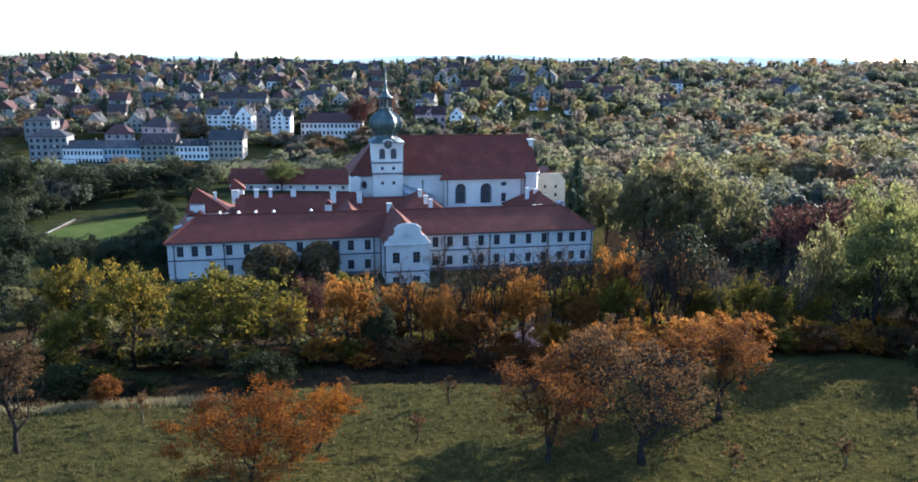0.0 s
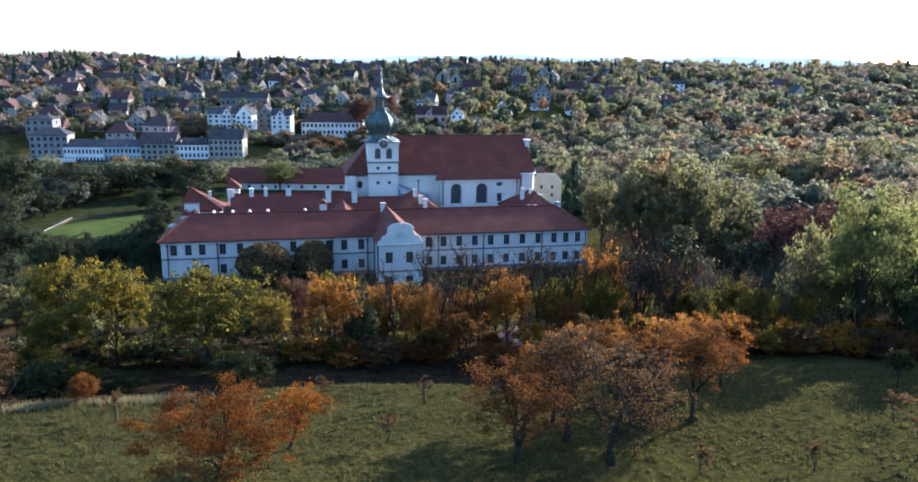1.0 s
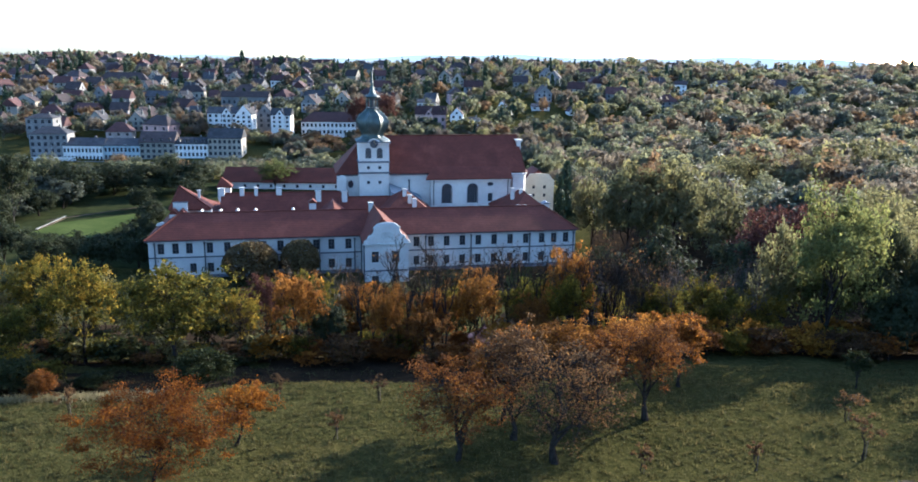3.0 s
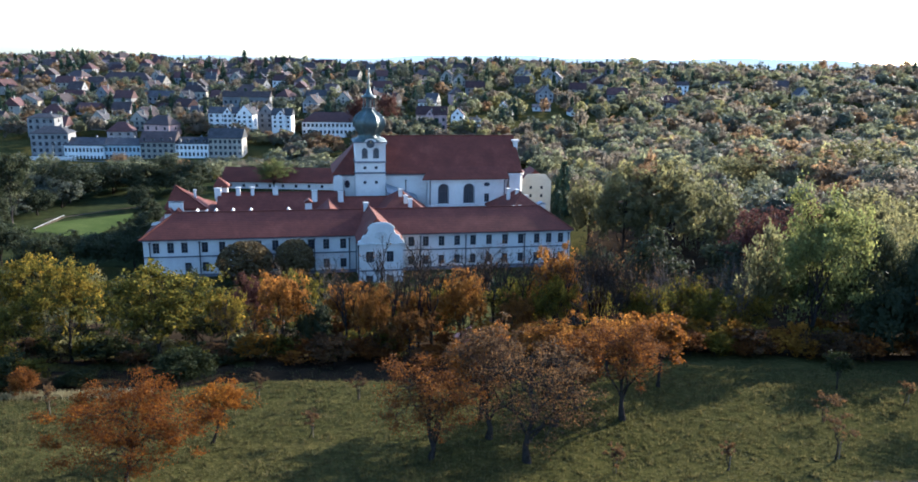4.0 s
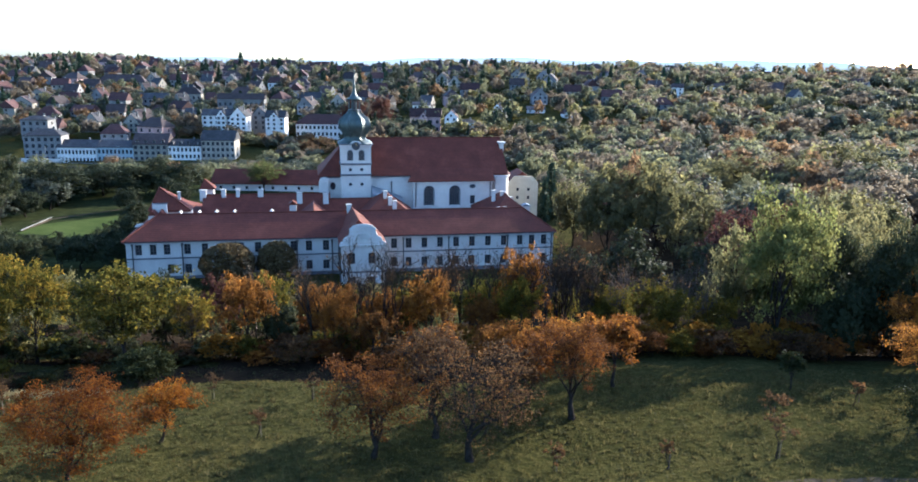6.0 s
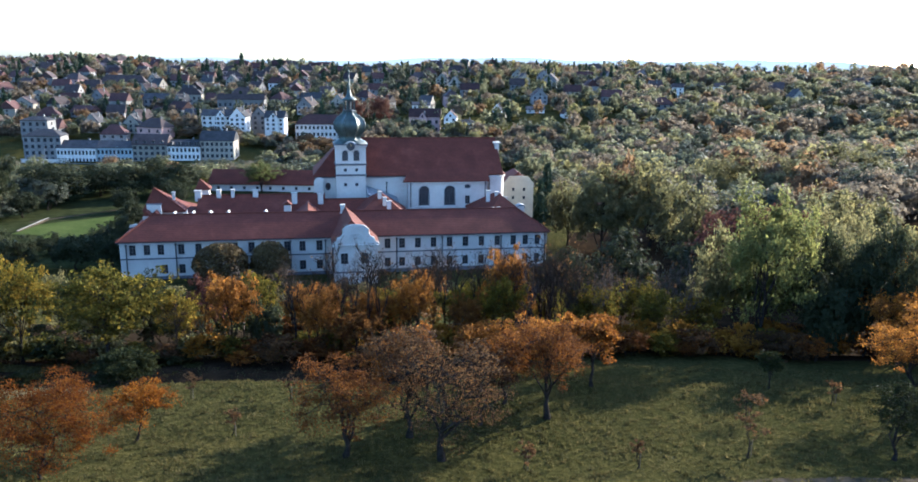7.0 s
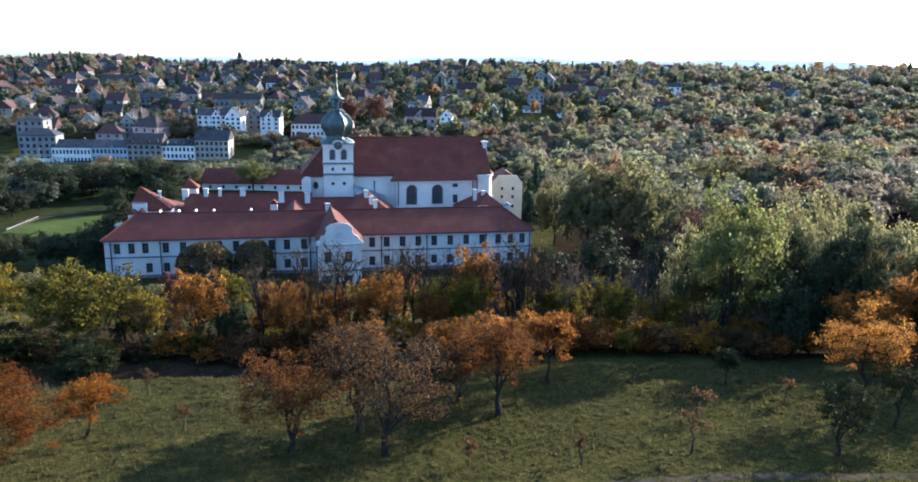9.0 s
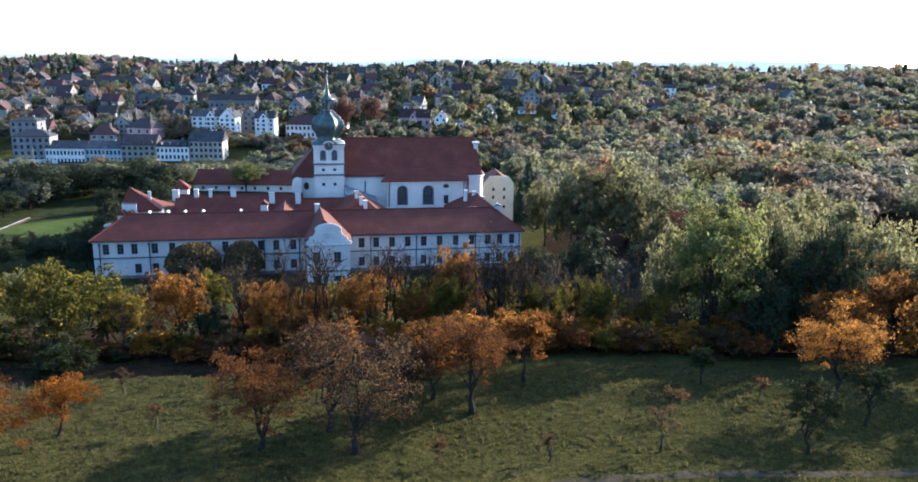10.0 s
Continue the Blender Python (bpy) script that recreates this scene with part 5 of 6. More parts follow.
# paths, lawn and garden wall
draped("meadow_path", 24, 75, lambda x: 42.5 + 0.2 * (x - 26), lambda x: 43.6 + 0.2 * (x - 26), 0.03, DIRT, "trodden earth path across the meadow", "path")
# lane and wood floor: dark strips that carry the trees' shade as colour
draped("meadow_path", -70, 60, lambda x: 64.9 + 0.2 * min(max(x + 2, -35), 0) + 13 * min(max((x - 8) / 14, 0), 1) + 0.3 * math.sin(x * 0.61) + 0.2 * math.sin(x * 1.7), lambda x: 79.0, 0.06, SHADED_LITTER, "lane strewn with fallen leaves, tree shade in its dark colour", "path", 2.0)
draped("woodland_floor", -75, 150, lambda x: 79.1, lambda x: 104.0 + 66 * min(max((x - 4) / 14, 0), 1) + 46 * min(max((x - 29) / 6, 0), 1), 0.06, SHADED_LITTER, "leaf-strewn ground, the trees' shade in its dark colour", "ground", 2.5, 34)
draped("woodland_floor", -175, -66, lambda x: 160.0, lambda x: 300.0, 0.05, SHADED_GRASS, "rough park grass with tree shade put into its colour", "ground", 5, 26)
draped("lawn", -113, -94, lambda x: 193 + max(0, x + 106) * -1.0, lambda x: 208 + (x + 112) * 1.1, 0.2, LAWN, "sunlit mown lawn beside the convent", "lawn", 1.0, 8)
draped("park_path", -118, -98, lambda x: 215 + (x + 114) * 1.5, lambda x: 216.6 + (x + 114) * 1.5, 0.22, DIRT, "earth path through the park", "path", 2.0)
wall_ = thing("garden_wall", pose(-113.8, 204.5, height(-113.8, 204.5), 0, 0, 96), "low pale stone garden wall", "wall")
part("masonry", boxed(-9, 9, -0.2, 0.2, -1.5, 0.6), DIRT, wall_)
part("coping", boxed(-9.1, 9.1, -0.2, 0.2, 0.6, 0.68), STONE_GREY, wall_)
draped("main_street", -300, -90, lambda x: 362 + 0.08 * (x + 211), lambda x: 369.5 + 0.08 * (x + 211), 0.08, ASPHALT, "grey asphalt street before the terrace", "road", 10.0)

fence = thing("garden_wall", pose(-205, 366, 0, 0, 0, 4), "low white plastered wall along the street", "wall")
part("masonry", boxed(-12, 11, -0.2, 0.2, -2, 1.5), WALL_WHITE, fence)
part("coping", boxed(-12.1, 11.1, -0.3, 0.3, 1.5, 1.65), STONE_PALE, fence)


def street_lamp(x, y):
    e = thing("street_lamp", pose(x, y, height(x, y)), "slender grey street lamp with curved arm", "lamp", "lamps along the street")
    mesh_part("pole", tubes([[(np.array((0, 0, -0.3)), 0.14), (np.array((0, 0, 1.2)), 0.11), (np.array((0, 0, 8.6)), 0.07)]], 8), SHEET_METAL, e)
    mesh_part("arm", tubes([[(np.array((0, 0, 8.5)), 0.06), (np.array((0.3, -0.2, 9.1)), 0.05), (np.array((1.4, -0.6, 9.3)), 0.05)]], 6), SHEET_METAL, e)
    part("lamp_head", boxed(1.2, 2.0, -0.8, -0.5, 9.2, 9.4), SHEET_METAL, e)


for x, y in ((-163, 352), (-198, 354), (-140, 357), (-112, 361)):
    street_lamp(x, y)

# ---- trees by kind: x, y, height above the falling ground, width ----
ORANGE = [(5.3, 81.0, 8.4, 5.2), (-3.8, 80.5, 7.2, 4.8), (0.6, 80.5, 7.0, 4.6), (11.5, 79.8, 6.6, 4.4), (61.6, 68.6, 11.5, 7.5), (67.0, 65.5, 11.0, 8.0), (55.6, 76.0, 9.0, 7.0), (-13.2, 76.4, 8.7, 6.1), (-3.9, 75.7, 7.2, 3.7), (4.2, 97.0, 9.6, 8.8), (0.3, 75.0, 5.6, 5.4), (15.9, 85.0, 11.5, 5.7), (23.0, 71.0, 6.6, 5.1), (19.1, 66.0, 6.6, 5.8), (61.8, 78.0, 10.9, 7.3), (56.7, 84.0, 8.4, 7.9), (13.6, 72.0, 5.5, 7.4)]
YELLOW = [(25.3, 81.5, 7.6, 4.8), (32.2, 81.5, 7.6, 4.8), (15.4, 80.5, 8.8, 4.6), (31.1, 86.0, 8.6, 4.7), (-34.5, 73.3, 9.9, 7.7), (-24.6, 72.6, 9.4, 10.8), (10.4, 84.0, 7.4, 5.0), (26.0, 84.0, 8.0, 6.6), (-39.5, 71.2, 6.1, 6.4), (-50.5, 92.0, 9.7, 6.6), (37.8, 86.0, 7.4, 6.0), (12.5, 90.0, 8.4, 5.7), (-32.5, 84.0, 6.4, 7.0), (-20.1, 78.5, 5.9, 4.7)]
TALL_OLIVE = [(60.2, 105.0, 20.1, 10.5), (57.0, 92.0, 15.4, 9.9), (70.3, 100.0, 18.6, 11.5)]
LIME = [(44.4, 84.0, 17.9, 10.6), (-71.4, 276.0, 10.5, 12.0)]
OLIVE = [(51.6, 187.0, 24.0, 18.0), (40.1, 186.0, 21.0, 15.5), (56.1, 169.0, 20.0, 14.0), (32.6, 195.0, 18.0, 11.0), (118.4, 232.0, 24.0, 19.0), (86.5, 239.0, 19.0, 18.0), (71.0, 139.0, 20.0, 16.0), (84.0, 150.0, 22.0, 15.8), (104.9, 241.0, 20.0, 18.0)]
DARK = [(27.6, 137.0, 11.8, 9.5), (37.5, 134.0, 14.3, 12.0), (47.9, 124.0, 13.6, 11.1), (2.6, 96.0, 10.0, 6.5), (50.5, 81.0, 9.5, 6.5), (55.0, 82.5, 12.0, 7.0), (65.5, 79.5, 12.0, 7.0), (-10.3, 78.5, 5.8, 3.9), (-86.8, 154.0, 8.2, 8.5), (-76.8, 159.0, 8.4, 9.4), (-76.4, 120.0, 10.5, 7.6), (-68.5, 158.0, 8.0, 7.0), (-116.0, 184.0, 13.0, 8.5), (-83.5, 199.0, 8.7, 7.7), (-99.8, 229.0, 7.0, 8.0), (-124.0, 216.0, 8.0, 10.0), (-80.0, 185.0, 7.0, 8.0), (-77.0, 172.0, 7.0, 7.0), (-121.0, 176.0, 9.0, 9.0), (-128.0, 190.0, 11.0, 10.0), (-135.0, 180.0, 10.0, 11.0), (-107.0, 166.0, 6.0, 8.0), (-90.0, 172.0, 5.0, 8.0), (-88.0, 240.0, 8.0, 9.0), (-63.4, 105.0, 6.9, 10.9), (-97.8, 158.0, 11.5, 11.7), (-126.6, 237.0, 13.3, 19.0), (-121.3, 256.0, 11.9, 13.7), (-99.2, 262.0, 12.6, 21.0), (-108.7, 254.0, 11.9, 15.7)]
POPLAR = [(-124.0, 204.0, 20.0, 13.0), (-133.0, 207.0, 17.0, 11.0)]
RED = [(55.0, 128.0, 20.0, 17.0), (64.5, 131.0, 18.5, 14.0), (-68.2, 440.0, 23.3, 13.1), (-57.1, 470.0, 21.2, 14.1), (-18.8, 84.0, 7.4, 4.7)]
VASE_AT = [(-3.6, 83.0, 12.8, 5.6), (0.4, 83.5, 13.0, 5.4), (19.6, 83.0, 11.9, 4.6), (5.4, 86.0, 12.0, 5.4), (7.4, 88.0, 12.8, 6.0), (12.6, 85.0, 12.6, 5.6), (14.6, 87.0, 13.0, 6.0), (18.4, 85.0, 12.4, 5.0), (24.6, 86.0, 12.0, 5.0), (27.5, 88.0, 12.5, 5.5), (-6.9, 77.5, 10.6, 5.6), (-5.6, 78.6, 9.4, 5.2), (-1.8, 77.5, 9.6, 3.6), (-0.4, 78.0, 11.0, 4.2), (0.9, 78.6, 10.2, 4.0), (2.3, 79.0, 12.0, 5.2), (8.7, 84.0, 12.0, 5.0), (9.8, 84.4, 12.6, 5.2), (-12.0, 78.4, 9.0, 4.4), (16.5, 82.0, 10.5, 3.6)]
BARE_AT = [(20.6, 84.0, 13.8, 7.2), (-19.0, 75.7, 6.5, 3.4), (22.1, 82.0, 10.6, 4.5), (20.5, 86.0, 13.8, 6.1), (23.5, 82.0, 11.0, 4.5), (14.1, 92.0, 13.0, 5.0), (22.4, 100.0, 12.7, 4.7), (3.2, 110.0, 12.4, 5.2)]


def rise(x, y, h):
    """Height of a tree whose top stands h above the plain slope at y."""
    return max(2.5, float(profile(y)) + h - height(x, y))


EDGE = "trees along the meadow's edge"
PARK = "trees in the monastery park"
for shapes, key, name, label, group, where, bark in (
    (BROAD, "amber", "maple_tree", "autumn tree with glowing orange foliage", EDGE, ORANGE, BARK),
    (BROAD, "yellow", "oak_tree", "broad oak turning from green to yellow", EDGE, YELLOW, BARK),
    (FINE, "lime", "lime_tree", "tall tree with pale green foliage", EDGE, LIME, BARK),
    (FINE, "olive", "park_tree", "tall dull green tree at the wood's edge", EDGE, TALL_OLIVE, BARK),
    (MID, "olive", "park_tree", "olive-green park tree beginning to turn", PARK, OLIVE, BARK),
    (TALL, "dark", "poplar_tree", "tall slender poplar with thin olive leaves", PARK, POPLAR, PALE_BARK),
    (MID, "dark", "park_tree", "dark green full-crowned park tree", PARK, DARK, BARK),
    (BROAD, "red", "copper_beech", "copper beech with dark red leaves", PARK, RED, BARK),
    (BARE, "rust", "bare_tree", "tall tree that has shed nearly all its leaves", EDGE, BARE_AT, BARK),
    (VASE, "rust", "bare_tree", "bare tree with dark forking boughs before the convent", EDGE, VASE_AT, BARK),
):
    g = Grove(shapes, key, name, label, group=group, bark=bark)
    for x, y, h, w in where:
        g.plant(x, y, rise(x, y, h), w)

back_rows = {k: Grove(sh, k, nm, lab, group=EDGE, bark=b) for k, sh, nm, lab, b in (("amber", BROAD, "maple_tree", "autumn tree with glowing orange foliage", BARK), ("yellow", BROAD, "oak_tree", "broad oak turning from green to yellow", BARK), ("olive", TALL, "park_tree", "olive-green tree at the wood's edge", BARK), ("rust", BARE, "bare_tree", "tall tree that has shed nearly all its leaves", PALE_BARK), ("lime", TALL, "lime_tree", "tall tree with pale green foliage", BARK), ("dark", TALL, "park_tree", "dark green tree at the wood's edge", BARK))}
rnd2 = random.Random(12)
for k in range(30):
    x = -66 + k * 3.6 + rnd2.uniform(-1.5, 1.5)
    y = rnd2.uniform(86, 100)
    key = ("olive", "yellow", "dark")[k % 3] if x < -24 else ("rust", "amber", "yellow", "rust", "yellow")[k % 5]
    if abs(x - 6) < 4.0 and y < 96 or x > 8 and k % 2:
        continue
    back_rows[key].plant(x, y, rnd2.uniform(7, 9.5) + (3 if key == "rust" else 0), rnd2.uniform(4.5, 7))
for k in range(13):
    x = 42 + k * 5.2 + rnd2.uniform(-1.2, 1.2)
    back_rows[("olive", "lime", "dark", "dark", "amber", "olive")[k % 6]].plant(x, rnd2.uniform(79, 92), rnd2.uniform(12, 16.5), rnd2.uniform(6, 9))

for k in range(13):                                   # slim half-bare stems
    back_rows["rust"].plant(15 + k * 1.75 + rnd2.uniform(-0.6, 0.6), rnd2.uniform(80.5, 88), rnd2.uniform(9, 12.5), rnd2.uniform(2.6, 3.8))

# orchard trees on the meadow, each grown singly
ORCHARD = "old fruit trees on the meadow"


def fruit_tree(seed, x, y, h, w, key, label, bole=0.2, clumps=150, per=60, leaf=0.14, lean=0.0, twigs=4, tight=0.075, bark=None, turn=0, thick=1.3, droop=0.0, flat=0.55):
    tree("fruit_tree", tree_meshes(seed, h, w, bole, 14, twigs, clumps, per, leaf, tight, lean, flat=flat, thick=thick, droop=droop), LEAF[key], pose(x, y, height(x, y), 0, 0, turn), label, "tree", ORCHARD, bark)


fruit_tree(101, -13.0, 41.3, 5.4, 9.4, "flame", "low spreading fruit tree with bright orange leaves", 0.2, 140, 150, 0.085, 0.06, 6, 0.058, flat=0.5)
fruit_tree(102, -10.6, 48.2, 4.3, 4.4, "flame", "small leaning fruit tree with orange leaves", 0.4, 70, 85, 0.092, 0.34, 4, 0.085)
fruit_tree(103, 4.8, 45.7, 7.5, 6.6, "orange", "upright fruit tree with orange-brown leaves", 0.13, 130, 84, 0.092, 0.0, 6, 0.08)
fruit_tree(104, 8.6, 50.2, 8.4, 6.0, "rust", "fruit tree with thinning brown leaves", 0.22, 150, 46, 0.1, 0.0, 9, 0.085, thick=1.6)
fruit_tree(105, 11.25, 46.5, 9.4, 7.8, "rust", "half-bare fruit tree with brown twigs", 0.16, 170, 36, 0.09, 0.0, 12, 0.085, droop=0.12, thick=1.6)
fruit_tree(106, 18.8, 55.1, 8.0, 6.6, "orange", "fruit tree with orange crown and dark bole", 0.26, 125, 84, 0.1, -0.05, 6, 0.08)
fruit_tree(107, 8.0, 54.0, 7.4, 4.8, "orange", "orange-leaved tree behind its neighbours", 0.25, 100, 70, 0.15, 0.0, 5)
fruit_tree(108, 23.0, 62.5, 6.4, 4.8, "orange", "small tree with a leaning dark bole", 0.3, 90, 75, 0.16, -0.08, 5)
fruit_tree(109, -29.6, 45.5, 7.6, 4.8, "rust", "half-bare fruit tree with dark bark", 0.25, 80, 50, 0.13, 0.0, 7)
# these two stand in shade, which is put into their dark leaf colour
fruit_tree(110, 42.1, 49.6, 5.4, 3.8, "shade_green", "fruit tree with its neighbour's shade put into dark leaves", 0.25, 100, 46, 0.11, 0.05, 6)
fruit_tree(111, 48.6, 55.2, 5.2, 3.4, "shade_green", "fruit tree by the path, shade put into its thinning leaves", 0.28, 90, 46, 0.11, 0.05, 6)
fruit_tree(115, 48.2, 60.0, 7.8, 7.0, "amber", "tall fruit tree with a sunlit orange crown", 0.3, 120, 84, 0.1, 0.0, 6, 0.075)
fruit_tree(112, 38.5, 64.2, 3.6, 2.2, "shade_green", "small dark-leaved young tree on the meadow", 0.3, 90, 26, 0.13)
fruit_tree(113, 13.5, 53.5, 6.6, 5.0, "rust", "brown-leaved tree in the middle of the group", 0.25, 90, 55, 0.14, 0.0, 8)
fruit_tree(114, 15.4, 58.0, 6.0, 4.6, "orange", "orange-leaved tree at the back of the group", 0.25, 90, 65, 0.15, 0.0, 5)
SAPLINGS = [(-3.8, 49.2, 2.3, 1.5), (16.7, 45.7, 2.0, 1.4), (31.9, 48.5, 3.2, 1.9), (34.2, 56.2, 2.6, 2.6), (42.4, 60.2, 2.3, 1.3), (-24.3, 52, 2.4, 1.8), (-10, 57, 2.2, 1.6), (24.1, 46.5, 2.2, 1.0), (-2.0, 57.5, 2.4, 1.4)]
for k, (x, y, h, w) in enumerate(SAPLINGS):
    e = tree("sapling", tree_meshes(130 + k, h, w, 0.35, 7, 3, 22, 16, 0.12, 0.09, sides=4), LEAF["rust"], pose(x, y, height(x, y)), "young fruit tree tied to a stake", "sapling", "young trees on the meadow", BARK)
    part("stake", boxed(0.16, 0.205, 0, 0.045, -0.3, min(1.3, h * 0.55)), WOOD, e)

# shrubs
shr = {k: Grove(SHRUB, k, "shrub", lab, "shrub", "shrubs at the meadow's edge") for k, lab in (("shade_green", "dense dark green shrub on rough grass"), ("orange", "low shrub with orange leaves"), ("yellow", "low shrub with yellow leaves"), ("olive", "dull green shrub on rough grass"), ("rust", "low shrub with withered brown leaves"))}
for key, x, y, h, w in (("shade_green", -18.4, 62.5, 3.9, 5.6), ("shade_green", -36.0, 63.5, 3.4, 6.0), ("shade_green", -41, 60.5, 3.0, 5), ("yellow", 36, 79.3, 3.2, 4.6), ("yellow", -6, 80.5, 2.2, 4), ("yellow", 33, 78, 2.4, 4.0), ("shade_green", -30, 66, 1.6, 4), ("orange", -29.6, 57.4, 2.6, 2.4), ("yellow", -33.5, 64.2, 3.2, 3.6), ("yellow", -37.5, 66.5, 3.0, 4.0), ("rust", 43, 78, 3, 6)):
    shr[key].plant(x, y, h, w)
for key, x, y, h, w in (("orange", 18, 75.6, 2.2, 3.6), ("yellow", 21.5, 76, 2.6, 3.8), ("orange", 25, 75.8, 2.4, 4.0), ("orange", 28.5, 76.2, 2.8, 4.2), ("yellow", 31.8, 76.5, 2.5, 3.6), ("orange", 34.6, 76.6, 2.2, 3.4), ("orange", -3, 74.8, 1.8, 3.6), ("orange", 2.5, 74.8, 1.9, 3.4), ("yellow", -8.5, 75, 1.8, 3.2), ("orange", 7, 75.5, 1.7, 3.2), ("orange", 3.4, 81.6, 2.0, 2.6), ("yellow", 8.6, 81.2, 1.8, 2.6)):
    shr[key].plant(x, y, h, w)
und = {k: Grove(UNDERGROWTH, k, "shrub", lab, "shrub", "undergrowth beneath the trees") for k, lab in (("shade_green", "dark green undergrowth beneath the trees"), ("gold", "golden undergrowth, backlight put into the leaf colour"), ("orange", "orange-leaved undergrowth beneath the trees"), ("yellow", "yellow-leaved undergrowth beneath the trees"), ("olive", "dull green undergrowth beneath the trees"), ("rust", "brown-leaved undergrowth beneath the trees"))}
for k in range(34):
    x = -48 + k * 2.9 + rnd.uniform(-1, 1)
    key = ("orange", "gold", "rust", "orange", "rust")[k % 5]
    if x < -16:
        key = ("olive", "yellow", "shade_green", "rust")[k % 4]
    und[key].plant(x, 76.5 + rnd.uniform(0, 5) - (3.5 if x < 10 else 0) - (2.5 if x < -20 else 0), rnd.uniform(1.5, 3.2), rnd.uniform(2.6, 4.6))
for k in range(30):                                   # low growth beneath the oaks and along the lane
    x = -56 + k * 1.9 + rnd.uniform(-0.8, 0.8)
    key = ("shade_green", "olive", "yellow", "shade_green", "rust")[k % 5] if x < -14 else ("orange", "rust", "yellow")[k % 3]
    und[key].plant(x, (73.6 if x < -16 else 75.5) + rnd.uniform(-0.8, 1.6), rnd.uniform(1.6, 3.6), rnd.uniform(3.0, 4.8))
for k in range(18):                                   # bushes along the foot of the wood, sunlight put into their leaf colour
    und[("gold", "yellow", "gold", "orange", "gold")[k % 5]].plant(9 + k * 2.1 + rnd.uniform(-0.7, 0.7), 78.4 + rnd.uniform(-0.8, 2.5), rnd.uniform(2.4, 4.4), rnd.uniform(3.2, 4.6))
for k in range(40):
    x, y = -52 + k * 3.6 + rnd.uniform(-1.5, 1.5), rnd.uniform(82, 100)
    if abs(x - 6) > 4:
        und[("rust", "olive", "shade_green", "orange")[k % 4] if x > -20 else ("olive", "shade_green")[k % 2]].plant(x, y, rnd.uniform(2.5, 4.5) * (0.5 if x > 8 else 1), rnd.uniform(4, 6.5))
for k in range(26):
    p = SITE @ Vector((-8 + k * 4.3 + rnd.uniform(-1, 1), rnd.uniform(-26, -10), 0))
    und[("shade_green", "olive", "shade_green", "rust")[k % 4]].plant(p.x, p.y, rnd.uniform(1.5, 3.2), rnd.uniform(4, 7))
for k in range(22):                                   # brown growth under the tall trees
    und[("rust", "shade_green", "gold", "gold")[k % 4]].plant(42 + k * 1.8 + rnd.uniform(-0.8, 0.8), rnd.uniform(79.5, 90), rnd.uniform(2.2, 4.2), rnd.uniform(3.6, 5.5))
# clipped round trees by the convent wall
def clipped_meshes(seed):
    """A dome clipped smooth: leaves thick on the outer shell, short boughs within."""
    rng_ = np.random.default_rng(seed)
    d = rng_.normal(size=(5200, 3))
    d /= np.linalg.norm(d, axis=1)[:, None]
    d = d[d[:, 2] > -0.75]
    wave = 1 + 0.035 * np.sin(d[:, 0] * 7 + seed) * np.sin(d[:, 1] * 6) + 0.03 * np.sin(d[:, 2] * 9 + d[:, 0] * 5)
    r = wave * rng_.uniform(0.88, 1.0, len(d))
    pts = d * r[:, None] * np.array((4.85, 4.85, 4.9)) + np.array((0, 0, 4.95))
    wood = tree_meshes(seed, 9, 8, 0.05, 10, 3, 0, 0, 0.4)[0]
    return wood, leaf_mesh(pts, 0.44, rng_)


g = Grove([clipped_meshes(s) for s in (81, 82)], "beech", "clipped_tree", "large round clipped tree, dull brown-green", group="clipped trees before the convent")
for u, v, h, w in ((20.6, -5.2, 8.6, 11.4), (30.4, -3.8, 8.6, 8.2)):
    p = SITE @ Vector((u, v, 0))
    g.plant(p.x, p.y, h, w)

# woods on the valley sides and trees among the houses
class Woods:
    """Many far trees joined into one mesh, a material slot for each leaf colour."""

    def __init__(self):
        self.items = []

    def plant(self, key, x, y, h, w, turn):
        self.items.append((key, x, y, h, w, turn))

    def build(self, name, label):
        slots = sorted({i[0] for i in self.items})
        src = []
        for wood, crown in SMALL_FAR + FIR + HILL:
            co = np.empty(len(crown.vertices) * 3)
            crown.vertices.foreach_get("co", co)
            src.append(co.reshape(-1, 3))
        vs, mats = [], []
        for k, (key, x, y, h, w, turn) in enumerate(self.items):
            co = src[len(SMALL_FAR) + k % len(FIR)] if key == "needle" else src[len(SMALL_FAR) + len(FIR) + k % len(HILL)] if y < 460 else src[k % len(SMALL_FAR)]
            c, s_ = math.cos(turn), math.sin(turn)
            vs.append(np.stack([(co[:, 0] * c - co[:, 1] * s_) * w / 10 + x, (co[:, 0] * s_ + co[:, 1] * c) * w / 10 + y, co[:, 2] * h / 10 + height(x, y) - 0.4], -1))
            mats.append(np.full(len(co) // 3, slots.index(key)))
        v, mi = np.concatenate(vs), np.concatenate(mats)
        me_ = bpy.data.meshes.new(name)
        me_.vertices.add(len(v))
        me_.vertices.foreach_set("co", v.ravel())
        me_.loops.add(len(v))
        me_.loops.foreach_set("vertex_index", np.arange(len(v)))
        me_.polygons.add(len(mi))
        me_.polygons.foreach_set("loop_start", np.arange(0, len(v), 3))
        for key in slots:
            me_.materials.append(LEAF[key])
        me_.polygons.foreach_set("material_index", mi.astype(np.int32))
        me_.update(calc_edges=True)
        tagged(new(name, me_), label, "woods", kind="stuff")


